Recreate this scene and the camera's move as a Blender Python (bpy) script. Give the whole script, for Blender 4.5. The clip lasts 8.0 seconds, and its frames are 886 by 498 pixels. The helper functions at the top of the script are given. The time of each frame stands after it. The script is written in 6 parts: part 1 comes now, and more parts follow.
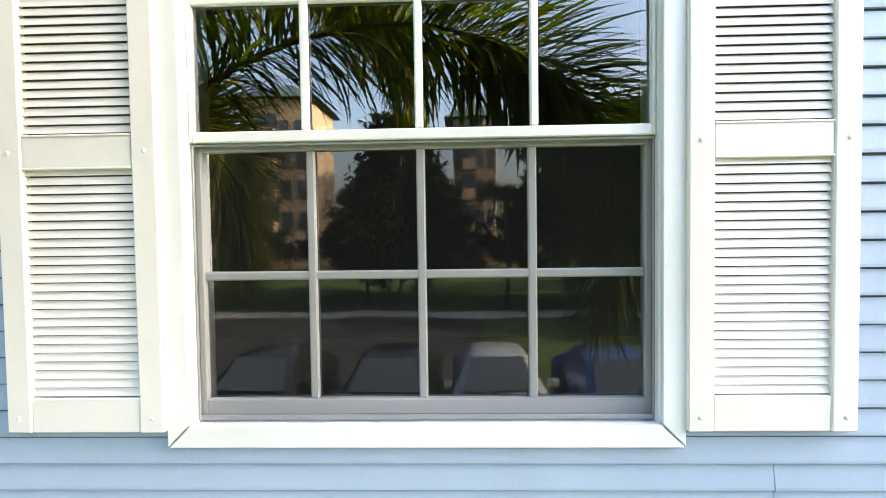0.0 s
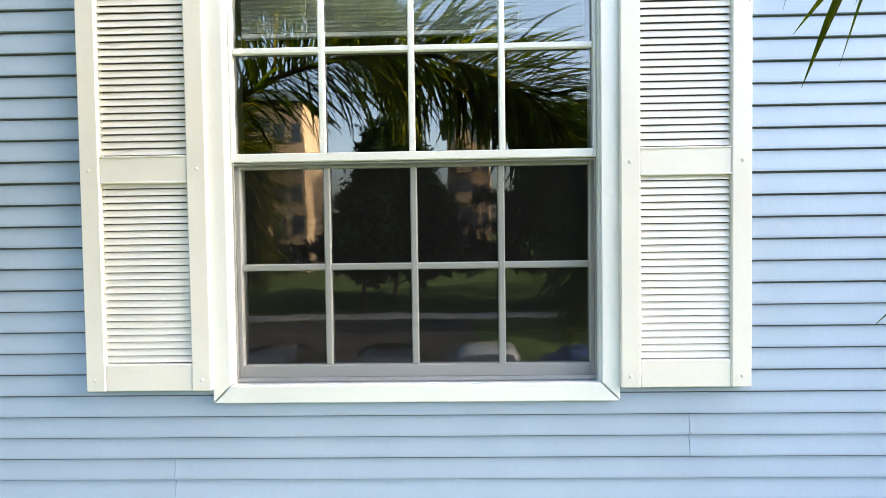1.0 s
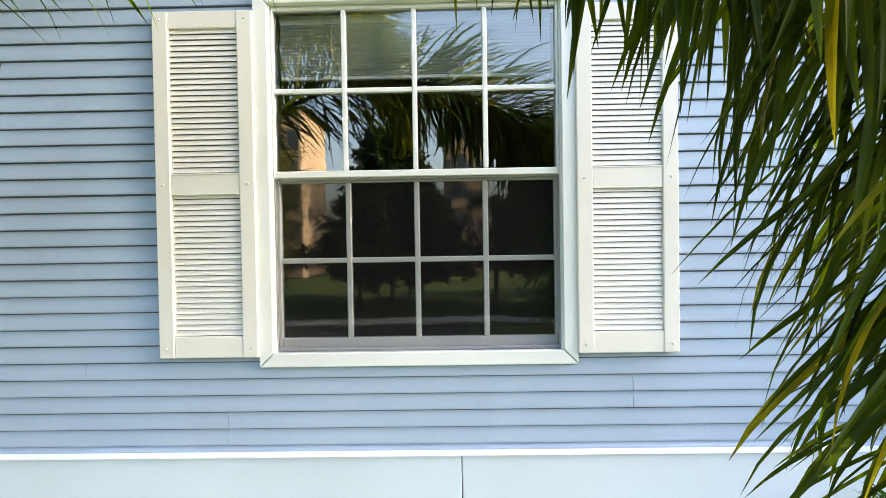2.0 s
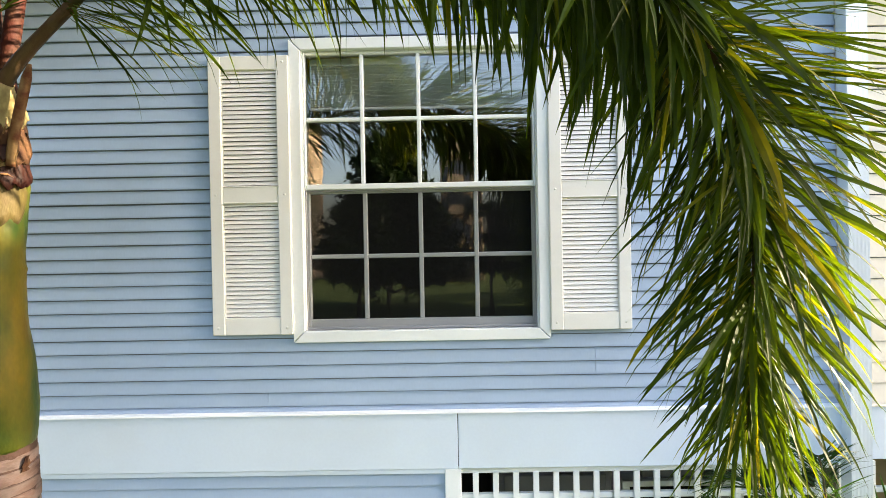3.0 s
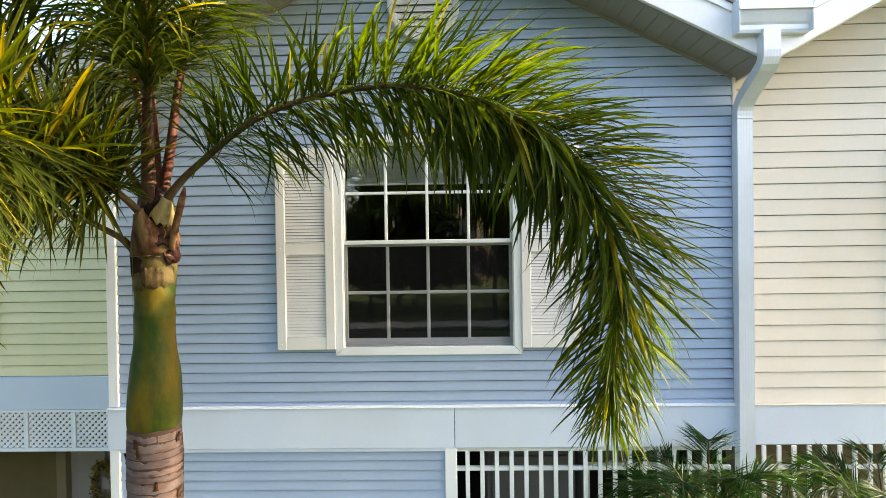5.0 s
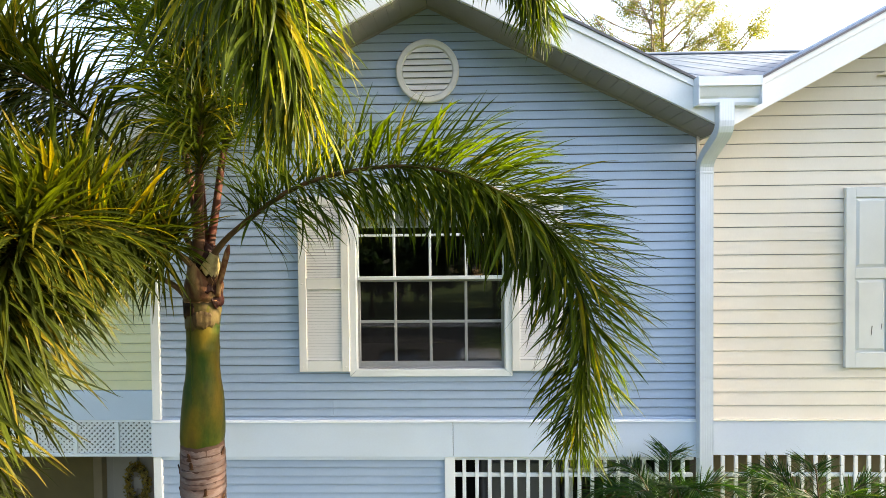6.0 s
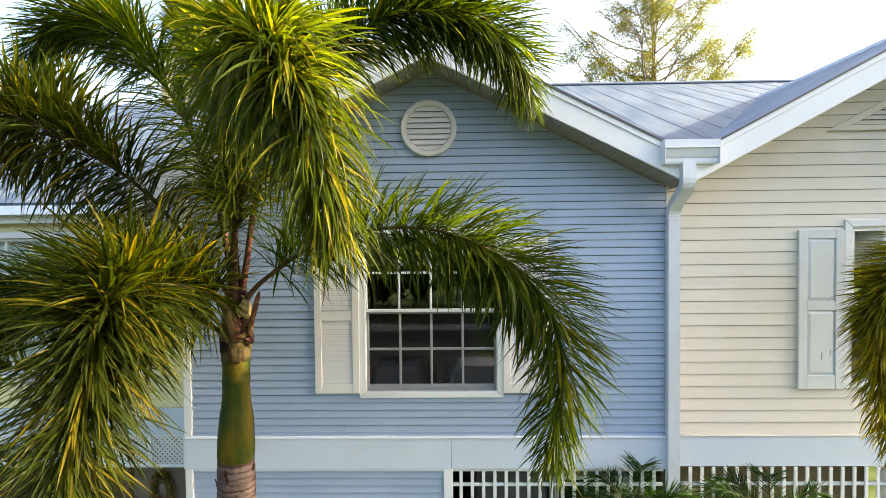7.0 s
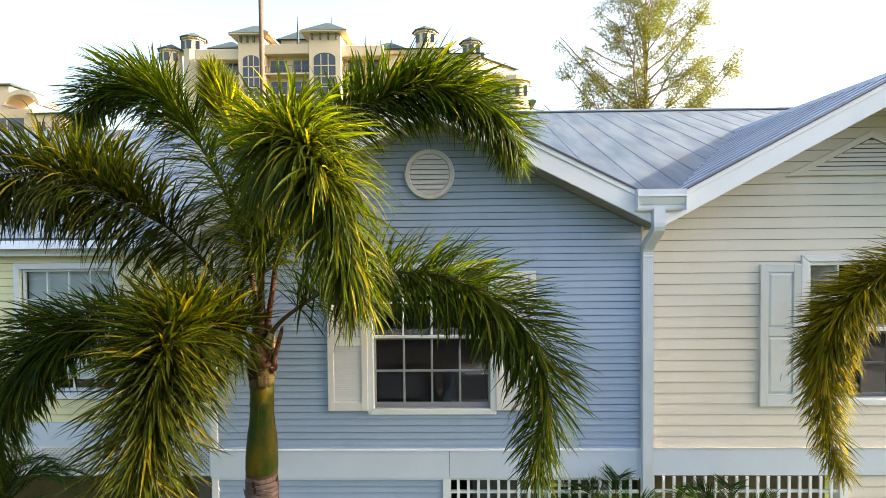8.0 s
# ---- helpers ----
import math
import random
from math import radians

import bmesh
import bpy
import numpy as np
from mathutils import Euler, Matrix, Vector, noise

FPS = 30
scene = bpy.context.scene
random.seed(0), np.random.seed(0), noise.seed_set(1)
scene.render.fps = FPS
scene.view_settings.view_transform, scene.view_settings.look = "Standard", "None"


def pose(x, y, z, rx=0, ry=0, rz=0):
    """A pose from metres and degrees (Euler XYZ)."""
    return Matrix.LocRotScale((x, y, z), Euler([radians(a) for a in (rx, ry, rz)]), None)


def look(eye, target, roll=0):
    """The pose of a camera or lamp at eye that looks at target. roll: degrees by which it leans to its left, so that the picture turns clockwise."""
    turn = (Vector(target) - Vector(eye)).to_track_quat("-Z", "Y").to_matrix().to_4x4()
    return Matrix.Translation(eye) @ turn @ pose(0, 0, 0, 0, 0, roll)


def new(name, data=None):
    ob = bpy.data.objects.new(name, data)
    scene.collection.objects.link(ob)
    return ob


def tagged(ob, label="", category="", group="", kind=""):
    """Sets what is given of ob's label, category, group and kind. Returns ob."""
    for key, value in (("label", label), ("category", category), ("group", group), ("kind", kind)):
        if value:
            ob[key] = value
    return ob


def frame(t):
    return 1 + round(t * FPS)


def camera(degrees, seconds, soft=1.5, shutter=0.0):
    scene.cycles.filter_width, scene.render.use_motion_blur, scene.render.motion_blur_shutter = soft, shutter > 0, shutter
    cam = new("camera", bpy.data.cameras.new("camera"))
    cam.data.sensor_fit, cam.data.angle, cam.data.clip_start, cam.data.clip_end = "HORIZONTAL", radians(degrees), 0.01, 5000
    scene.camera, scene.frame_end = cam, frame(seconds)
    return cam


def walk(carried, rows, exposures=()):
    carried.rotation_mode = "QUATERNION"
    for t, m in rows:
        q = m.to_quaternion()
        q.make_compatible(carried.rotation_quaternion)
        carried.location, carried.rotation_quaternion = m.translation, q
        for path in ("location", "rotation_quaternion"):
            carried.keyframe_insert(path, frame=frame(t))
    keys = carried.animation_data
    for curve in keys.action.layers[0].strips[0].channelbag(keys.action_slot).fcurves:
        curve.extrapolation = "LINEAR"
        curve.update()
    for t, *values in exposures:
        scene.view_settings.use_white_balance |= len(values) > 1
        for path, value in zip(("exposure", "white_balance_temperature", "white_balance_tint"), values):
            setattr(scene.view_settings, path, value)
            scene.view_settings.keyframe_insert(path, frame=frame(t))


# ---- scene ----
cam = camera(80.0, 8.0, soft=0.5)
PATH = [
    (0, (0.107, -1.442, 3.845), (0.043, 0.558, 3.774), -0.8),
    (0.5, (0.126, -1.620, 3.839), (0.072, 0.380, 3.776), -0.8),
    (1, (0.142, -1.840, 3.836), (0.099, 0.160, 3.778), -0.8),
    (2.5, (0.150, -2.632, 3.789), (0.128, -0.632, 3.766), -1.0),
    (3, (0.145, -2.915, 3.775), (0.129, -0.915, 3.761), -1.05),
    (3.5, (0.157, -3.171, 3.782), (0.135, -1.171, 3.774), -1.0),
    (4, (0.185, -3.445, 3.846), (0.147, -1.445, 3.831), -1.0),
    (4.5, (0.202, -3.718, 3.943), (0.157, -1.718, 3.928), -0.95),
    (5.8, (0.226, -4.459, 4.390), (0.176, -2.459, 4.348), -0.65),
    (6, (0.229, -4.578, 4.459), (0.179, -2.578, 4.415), -0.6),
    (6.5, (0.234, -4.869, 4.645), (0.186, -2.869, 4.599), -0.6),
    (7, (0.239, -5.162, 4.846), (0.195, -3.162, 4.794), -0.6),
    (7.5, (0.247, -5.461, 5.038), (0.205, -3.461, 4.982), -0.55),
    (8, (0.254, -5.770, 5.230), (0.213, -3.770, 5.175), -0.55),
]
EXPOSURES = [(0, 3.47, 6700, 10), (1, 3.33, 6750, 9), (2.5, 3.11, 6950, 8), (3.5, 2.89, 7000, 12), (4.5, 2.76, 7000, 10), (6, 2.77, 7000, 10), (8, 2.31, 7050, 10)]
walk(cam, [(t, look(eye, target, roll)) for t, eye, target, roll in PATH], EXPOSURES)

# ---- daylight: low sun along the row of houses, a little behind their fronts ----
SUN_DIR = Vector((0.93, 0.075, 0.40)).normalized()
world = bpy.data.worlds.new("sky")
scene.world = world
world.use_nodes = True
nt = world.node_tree
sky = nt.nodes.new("ShaderNodeTexSky")
sky.sky_type = "NISHITA"
sky.sun_disc = False
sky.sun_elevation = math.asin(SUN_DIR.z)
sky.sun_rotation = math.atan2(SUN_DIR.x, SUN_DIR.y)
sky.dust_density = 5.0
sky.ozone_density = 1.0
nt.links.new(sky.outputs[0], nt.nodes["Background"].inputs[0])
nt.nodes["Background"].inputs[1].default_value = 0.15
sun = new("sun", bpy.data.lights.new("sun", "SUN"))
sun.data.energy = 3.9
sun.data.angle = radians(0.6)
sun.data.color = (1.0, 0.86, 0.66)
sun.matrix_world = look(SUN_DIR * 60, (0, 0, 0))


# ---- materials ----
def surface(name, color, rough=0.6, metal=0.0, vary=0.15, scale=3.0, fine=70.0, bump=0.15, rand=0.08, stretch=(1, 1, 1), stain=None, stain_amount=0.0, second=None, spec=0.5, stain_scale=2.2, swell=0.0):
    """A painted or raw surface: two scales of noise, a per-piece change of tone, fine relief, and stains."""
    m = bpy.data.materials.new(name)
    m.use_nodes = True
    t = m.node_tree
    n, link = t.nodes, t.links.new
    b = n["Principled BSDF"]
    geo = n.new("ShaderNodeNewGeometry")
    mp = n.new("ShaderNodeMapping")
    mp.inputs["Scale"].default_value = stretch
    link(geo.outputs["Position"], mp.inputs["Vector"])
    big, small = n.new("ShaderNodeTexNoise"), n.new("ShaderNodeTexNoise")
    big.inputs["Scale"].default_value, big.inputs["Detail"].default_value = scale, 5
    small.inputs["Scale"].default_value, small.inputs["Detail"].default_value = fine, 3
    for q in (big, small):
        link(mp.outputs[0], q.inputs["Vector"])
    info = n.new("ShaderNodeObjectInfo")
    add = n.new("ShaderNodeMath")
    add.operation = "MULTIPLY_ADD"
    add.inputs[1].default_value = 0.4
    link(small.outputs["Fac"], add.inputs[0])
    link(big.outputs["Fac"], add.inputs[2])
    rng = n.new("ShaderNodeMapRange")
    rng.inputs["From Min"].default_value, rng.inputs["From Max"].default_value = 0.4, 1.0
    rng.inputs["To Min"].default_value, rng.inputs["To Max"].default_value = 1 - vary, 1 + vary * 0.5
    link(add.outputs[0], rng.inputs["Value"])
    pr = n.new("ShaderNodeMapRange")
    pr.inputs["To Min"].default_value, pr.inputs["To Max"].default_value = 1 - rand, 1 + rand
    link(info.outputs["Random"], pr.inputs["Value"])
    mul = n.new("ShaderNodeMath")
    mul.operation = "MULTIPLY"
    link(rng.outputs[0], mul.inputs[0])
    link(pr.outputs[0], mul.inputs[1])
    base = n.new("ShaderNodeMix")
    base.data_type = "RGBA"
    base.inputs["A"].default_value = (*color, 1)
    base.inputs["B"].default_value = (*(second or color), 1)
    patch = n.new("ShaderNodeMapRange")
    patch.inputs["From Min"].default_value, patch.inputs["From Max"].default_value = 0.38, 0.62
    link(big.outputs["Fac"], patch.inputs["Value"])
    link(patch.outputs[0], base.inputs["Factor"])
    vm = n.new("ShaderNodeVectorMath")
    vm.operation = "SCALE"
    link(base.outputs["Result"], vm.inputs[0])
    link(mul.outputs[0], vm.inputs["Scale"])
    out = vm.outputs[0]
    if stain:
        sn = n.new("ShaderNodeTexNoise")
        sn.inputs["Scale"].default_value, sn.inputs["Detail"].default_value = stain_scale, 8
        link(mp.outputs[0], sn.inputs["Vector"])
        sr = n.new("ShaderNodeMapRange")
        sr.inputs["From Min"].default_value, sr.inputs["From Max"].default_value = 0.52, 0.75
        sr.inputs["To Max"].default_value = stain_amount
        link(sn.outputs["Fac"], sr.inputs["Value"])
        mx = n.new("ShaderNodeMix")
        mx.data_type = "RGBA"
        mx.inputs["B"].default_value = (*stain, 1)
        link(sr.outputs[0], mx.inputs["Factor"])
        link(out, mx.inputs["A"])
        out = mx.outputs["Result"]
    link(out, b.inputs["Base Color"])
    b.inputs["Metallic"].default_value = metal
    b.inputs["Specular IOR Level"].default_value = spec
    rr = n.new("ShaderNodeMapRange")
    rr.inputs["To Min"].default_value, rr.inputs["To Max"].default_value = rough - 0.1, min(1, rough + 0.1)
    link(small.outputs["Fac"], rr.inputs["Value"])
    link(rr.outputs[0], b.inputs["Roughness"])
    bp = n.new("ShaderNodeBump")
    bp.inputs["Strength"].default_value, bp.inputs["Distance"].default_value = bump, 0.004
    link(small.outputs["Fac"], bp.inputs["Height"])
    if swell:
        wide = n.new("ShaderNodeBump")
        wide.inputs["Strength"].default_value, wide.inputs["Distance"].default_value = 1.0, swell
        link(big.outputs["Fac"], wide.inputs["Height"])
        link(wide.outputs[0], bp.inputs["Normal"])
    link(bp.outputs[0], b.inputs["Normal"])
    return m


def leaf_surface(name, green, yellow, share=0.25, glow=0.45):
    """Leaf: green with some yellowed blades, glossy on top, light passing through."""
    m = bpy.data.materials.new(name)
    m.use_nodes = True
    t = m.node_tree
    n, link = t.nodes, t.links.new
    b, out = n["Principled BSDF"], n["Material Output"]
    geo, info = n.new("ShaderNodeNewGeometry"), n.new("ShaderNodeObjectInfo")
    add = n.new("ShaderNodeMath")
    link(geo.outputs["Random Per Island"], add.inputs[0])
    link(info.outputs["Random"], add.inputs[1])
    fr = n.new("ShaderNodeMath")
    fr.operation = "FRACT"
    link(add.outputs[0], fr.inputs[0])
    ramp = n.new("ShaderNodeValToRGB")
    e = ramp.color_ramp.elements
    e[0].position, e[0].color = 0.0, (green[0] * 0.4, green[1] * 0.45, green[2] * 0.7, 1)
    e[1].position, e[1].color = 1.0, (*yellow, 1)
    mid = e.new(1 - share)
    mid.color = (*green, 1)
    link(fr.outputs[0], ramp.inputs[0])
    nz = n.new("ShaderNodeTexNoise")
    nz.inputs["Scale"].default_value, nz.inputs["Detail"].default_value = 9, 4
    link(geo.outputs["Position"], nz.inputs["Vector"])
    rg = n.new("ShaderNodeMapRange")
    rg.inputs["From Min"].default_value, rg.inputs["From Max"].default_value = 0.3, 0.7
    rg.inputs["To Min"].default_value, rg.inputs["To Max"].default_value = 0.65, 1.3
    link(nz.outputs["Fac"], rg.inputs["Value"])
    vm = n.new("ShaderNodeVectorMath")
    vm.operation = "SCALE"
    link(ramp.outputs[0], vm.inputs[0])
    link(rg.outputs[0], vm.inputs["Scale"])
    link(vm.outputs[0], b.inputs["Base Color"])
    b.inputs["Roughness"].default_value = 0.42
    b.inputs["Specular IOR Level"].default_value = 0.09
    tr = n.new("ShaderNodeBsdfTranslucent")
    warm = n.new("ShaderNodeMix")
    warm.data_type, warm.blend_type = "RGBA", "MULTIPLY"
    warm.inputs["Factor"].default_value = 1.0
    warm.inputs["B"].default_value = (3.6, 3.45, 0.66, 1)
    link(vm.outputs[0], warm.inputs["A"])
    link(warm.outputs["Result"], tr.inputs["Color"])
    mix = n.new("ShaderNodeMixShader")
    mix.inputs[0].default_value = glow
    link(b.outputs[0], mix.inputs[1])
    link(tr.outputs[0], mix.inputs[2])
    link(mix.outputs[0], out.inputs[0])
    return m


def glass_surface(name, ior=2.0, tint=(0.9, 0.95, 0.95), wave=0.012):
    m = bpy.data.materials.new(name)
    m.use_nodes = True
    t = m.node_tree
    n, link = t.nodes, t.links.new
    n.remove(n["Principled BSDF"])
    tr, gl, fr, mix = n.new("ShaderNodeBsdfTransparent"), n.new("ShaderNodeBsdfGlossy"), n.new("ShaderNodeFresnel"), n.new("ShaderNodeMixShader")
    tr.inputs[0].default_value = (*tint, 1)
    gl.inputs["Roughness"].default_value = 0.015
    gl.inputs["Color"].default_value = (0.95, 0.97, 1.0, 1)
    fr.inputs[0].default_value = ior
    geo, nz, bp = n.new("ShaderNodeNewGeometry"), n.new("ShaderNodeTexNoise"), n.new("ShaderNodeBump")
    nz.inputs["Scale"].default_value = 3.5
    bp.inputs["Strength"].default_value, bp.inputs["Distance"].default_value = wave, 0.05
    link(geo.outputs["Position"], nz.inputs["Vector"])
    link(nz.outputs["Fac"], bp.inputs["Height"])
    link(bp.outputs[0], gl.inputs["Normal"])
    link(fr.outputs[0], mix.inputs[0])
    link(tr.outputs[0], mix.inputs[1])
    link(gl.outputs[0], mix.inputs[2])
    link(mix.outputs[0], n["Material Output"].inputs[0])
    return m


def screen_surface(name, cover):
    m = bpy.data.materials.new(name)
    m.use_nodes = True
    t = m.node_tree
    n, link = t.nodes, t.links.new
    b = n["Principled BSDF"]
    b.inputs["Base Color"].default_value = (0.016, 0.016, 0.016, 1)
    b.inputs["Roughness"].default_value = 0.9
    b.inputs["Specular IOR Level"].default_value = 0.0
    tr, mix = n.new("ShaderNodeBsdfTransparent"), n.new("ShaderNodeMixShader")
    mix.inputs[0].default_value = cover
    link(tr.outputs[0], mix.inputs[1])
    link(b.outputs[0], mix.inputs[2])
    link(mix.outputs[0], n["Material Output"].inputs[0])
    return m


DIRT = (0.22, 0.22, 0.20)
BLUE = surface("blue_vinyl", (0.345, 0.442, 0.588), 0.5, vary=0.10, scale=1.6, fine=90, bump=0.12, rand=0.025, stretch=(1, 1, 0.35), stain=(0.28, 0.36, 0.48), stain_amount=0.35)
CREAM = surface("cream_vinyl", (0.725, 0.686, 0.615), 0.5, vary=0.08, scale=1.6, fine=90, bump=0.12, rand=0.02, stretch=(1, 1, 0.35), stain=(0.70, 0.60, 0.46), stain_amount=0.3)
LIME = surface("lime_vinyl", (0.80, 0.75, 0.45), 0.5, vary=0.08, scale=1.6, fine=90, bump=0.12, rand=0.02, stretch=(1, 1, 0.35), stain=(0.55, 0.58, 0.32), stain_amount=0.3)
WHITE = surface("white_paint", (0.79, 0.815, 0.84), 0.45, vary=0.07, scale=2.5, fine=60, bump=0.08, rand=0.015, stain=(0.62, 0.64, 0.65), stain_amount=0.25)
BAND = surface("white_band", (0.61, 0.695, 0.815), 0.5, vary=0.07, scale=1.5, fine=60, bump=0.08, rand=0.015, stain=(0.58, 0.62, 0.66), stain_amount=0.3)
SHUT = surface("shutter_plastic", (0.77, 0.755, 0.735), 0.5, vary=0.07, scale=4, fine=120, bump=0.04, rand=0.015, stain=(0.68, 0.63, 0.56), stain_amount=0.3)
PALE_SHUT = surface("grey_shutter_plastic", (0.66, 0.70, 0.73), 0.5, vary=0.08, scale=4, fine=120, bump=0.12, rand=0.01, stain=(0.5, 0.52, 0.52), stain_amount=0.3)
VENT = surface("vent_plastic", (0.72, 0.70, 0.68), 0.5, vary=0.08, scale=5, fine=90, bump=0.1, rand=0.02)
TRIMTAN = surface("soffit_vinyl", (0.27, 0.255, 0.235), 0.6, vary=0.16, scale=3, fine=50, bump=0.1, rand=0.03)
ALU = surface("grey_aluminium", (0.34, 0.35, 0.37), 0.42, 0.5, vary=0.12, scale=8, fine=140, bump=0.05, rand=0.03)
GUTTER = surface("white_gutter", (0.70, 0.75, 0.82), 0.35, 0.15, vary=0.08, scale=5, fine=80, bump=0.05, rand=0.01, stain=DIRT, stain_amount=0.15)
METAL = surface("roof_metal", (0.062, 0.100, 0.160), 0.62, 0.0, spec=0.2, vary=0.4, scale=2.4, fine=40, bump=0.08, rand=0.05, stretch=(2.2, 0.5, 0.5), second=(0.085, 0.115, 0.155), stain=(0.10, 0.095, 0.095), stain_amount=0.6)
RIBBED = surface("ribbed_galvanised_metal", (0.25, 0.295, 0.37), 0.5, 0.1, spec=0.4, vary=0.25, scale=2, fine=40, bump=0.08, rand=0.06, stain=(0.09, 0.10, 0.12), stain_amount=0.4)
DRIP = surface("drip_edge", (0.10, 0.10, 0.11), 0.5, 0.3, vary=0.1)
# Near-black inner walls: the dimness indoors is put into the colour.
DIM_ROOM = surface("dim_room_wall", (0.022, 0.02, 0.018), 0.8, vary=0.15)
# Dark tone seen through the siding gaps, standing in for lap shadows.
SHADE_SHEATHING = surface("lap_shade_sheathing", (0.13, 0.15, 0.18), 0.8, vary=0.15)
BLIND = surface("blind_slat", (0.80, 0.88, 0.90), 0.5, vary=0.05, rand=0.04)
BLIND_WHITE = surface("white_blind_slat", (0.86, 0.90, 0.88), 0.5, vary=0.05, rand=0.04)
# Floors, deck and lattice sheet near black, with their shade put into the colour.
DIM_INNER = surface("dim_inner_surface", (0.02, 0.018, 0.016), 0.8, vary=0.3)
GLASS = glass_surface("window_glass", 2.35)
CLEAR = glass_surface("thin_window_glass", 1.5)
SCREEN = screen_surface("insect_mesh", 0.40)
GRASS = surface("grass", (0.066, 0.098, 0.036), 0.9, spec=0.0, vary=0.5, scale=1.2, fine=40, bump=0.8, second=(0.086, 0.108, 0.042))
ASPHALT = surface("asphalt", (0.042, 0.042, 0.043), 0.9, spec=0.1, vary=0.3, scale=1, fine=120, bump=0.5)
CONCRETE = surface("concrete", (0.42, 0.40, 0.37), 0.85, vary=0.2, scale=2, fine=90, bump=0.4)
LEAF = leaf_surface("palm_leaf", (0.035, 0.055, 0.0042), (0.12, 0.108, 0.009), 0.10, 0.38)
# Yellower copy of the leaf: own yellowing plus sunlight put into the colour.
LEAF_WARM = leaf_surface("sunlit_yellowing_palm_leaf", (0.047, 0.063, 0.0055), (0.20, 0.165, 0.016), 0.16, 0.48)
LEAF_OLIVE = leaf_surface("olive_palm_leaf", (0.028, 0.037, 0.004), (0.098, 0.076, 0.006), 0.26, 0.33)
LEAF_GOLD = leaf_surface("golden_palm_leaf", (0.120, 0.114, 0.008), (0.20, 0.150, 0.012), 0.34, 0.38)
LEAF_NEW = leaf_surface("young_palm_leaf", (0.075, 0.095, 0.009), (0.16, 0.15, 0.014), 0.4, 0.45)
LEAF_DARK = leaf_surface("small_palm_leaf", (0.015, 0.044, 0.008), (0.04, 0.07, 0.012), 0.15, 0.32)
# Nearly black leaves: the shade on the trees across the lawn is put into the colour.
LEAF_SHADE = leaf_surface("shaded_street_leaf", (0.008, 0.018, 0.004), (0.02, 0.03, 0.006), 0.2, 0.15)
LEAF_TREE = leaf_surface("cypress_leaf", (0.068, 0.082, 0.013), (0.125, 0.112, 0.020), 0.34, 0.42)
RACHIS = surface("palm_rachis", (0.05, 0.052, 0.014), 0.55, vary=0.4, scale=14, fine=90, bump=0.2, second=(0.085, 0.045, 0.018), spec=0.12)
PET_BROWN = surface("brown_petiole", (0.080, 0.043, 0.024), 0.55, vary=0.35, scale=7, fine=90, bump=0.3, stretch=(3, 3, 0.4), second=(0.050, 0.018, 0.012), stain=(0.02, 0.006, 0.004), stain_amount=0.6, stain_scale=9, spec=0.12)
PET_SALMON = surface("salmon_petiole", (0.090, 0.042, 0.026), 0.6, vary=0.35, scale=8, fine=90, bump=0.4, stretch=(2, 2, 1.2), second=(0.06, 0.016, 0.010), stain=(0.03, 0.008, 0.005), stain_amount=0.8, stain_scale=12, spec=0.12)
PET_OLIVE = surface("olive_petiole", (0.095, 0.068, 0.022), 0.5, vary=0.35, scale=7, fine=90, bump=0.25, stretch=(3, 3, 0.5), second=(0.095, 0.050, 0.024), stain=(0.03, 0.012, 0.006), stain_amount=0.5, stain_scale=10, spec=0.12)
PET_TAN = surface("tan_petiole", (0.125, 0.076, 0.036), 0.55, vary=0.35, scale=7, fine=90, bump=0.25, stretch=(3, 3, 0.5), second=(0.085, 0.046, 0.022), stain=(0.03, 0.012, 0.006), stain_amount=0.5, stain_scale=10, spec=0.12)
PET_PALE = surface("pale_leaf_base", (0.145, 0.104, 0.046), 0.55, vary=0.4, scale=9, fine=80, bump=0.5, stretch=(2, 2, 0.7), second=(0.070, 0.030, 0.014), stain=(0.03, 0.010, 0.006), stain_amount=1.0, stain_scale=11, spec=0.12)
SHAFT_OLD = surface("old_crownshaft_skin", (0.096, 0.070, 0.028), 0.5, vary=0.4, scale=12, fine=80, bump=0.3, stretch=(2, 2, 0.6), second=(0.062, 0.048, 0.014), stain=(0.045, 0.020, 0.010), stain_amount=0.8, stain_scale=9, spec=0.15)
IVORY = surface("ivory_leaf_base", (0.36, 0.30, 0.145), 0.5, vary=0.35, scale=8, fine=80, bump=0.25, stretch=(2, 2, 0.8), second=(0.20, 0.15, 0.06), stain=(0.05, 0.020, 0.010), stain_amount=0.7, stain_scale=13, spec=0.15)
# Near-black colour that paints the shade between and under the leaf bases.
CROWN_SHADE = surface("crown_shade", (0.012, 0.007, 0.005), 0.85, vary=0.5, scale=14, fine=70, bump=0.8, second=(0.030, 0.014, 0.008), spec=0.1)
SCAR = surface("brown_leaf_scar", (0.050, 0.029, 0.014), 0.7, vary=0.4, scale=10, fine=80, bump=0.5, second=(0.085, 0.060, 0.024), spec=0.12)
PET_STUB = surface("cut_petiole_skin", (0.34, 0.20, 0.09), 0.6, vary=0.35, scale=16, fine=90, bump=0.4, second=(0.12, 0.040, 0.020), spec=0.12)
MAROON = surface("maroon_sheath", (0.017, 0.0035, 0.0025), 0.5, vary=0.4, scale=14, fine=90, bump=0.6, second=(0.026, 0.008, 0.005), spec=0.12)
PETIOLE = surface("palm_petiole", (0.060, 0.021, 0.013), 0.6, vary=0.4, scale=9, fine=80, bump=0.35, second=(0.075, 0.045, 0.018), spec=0.12)
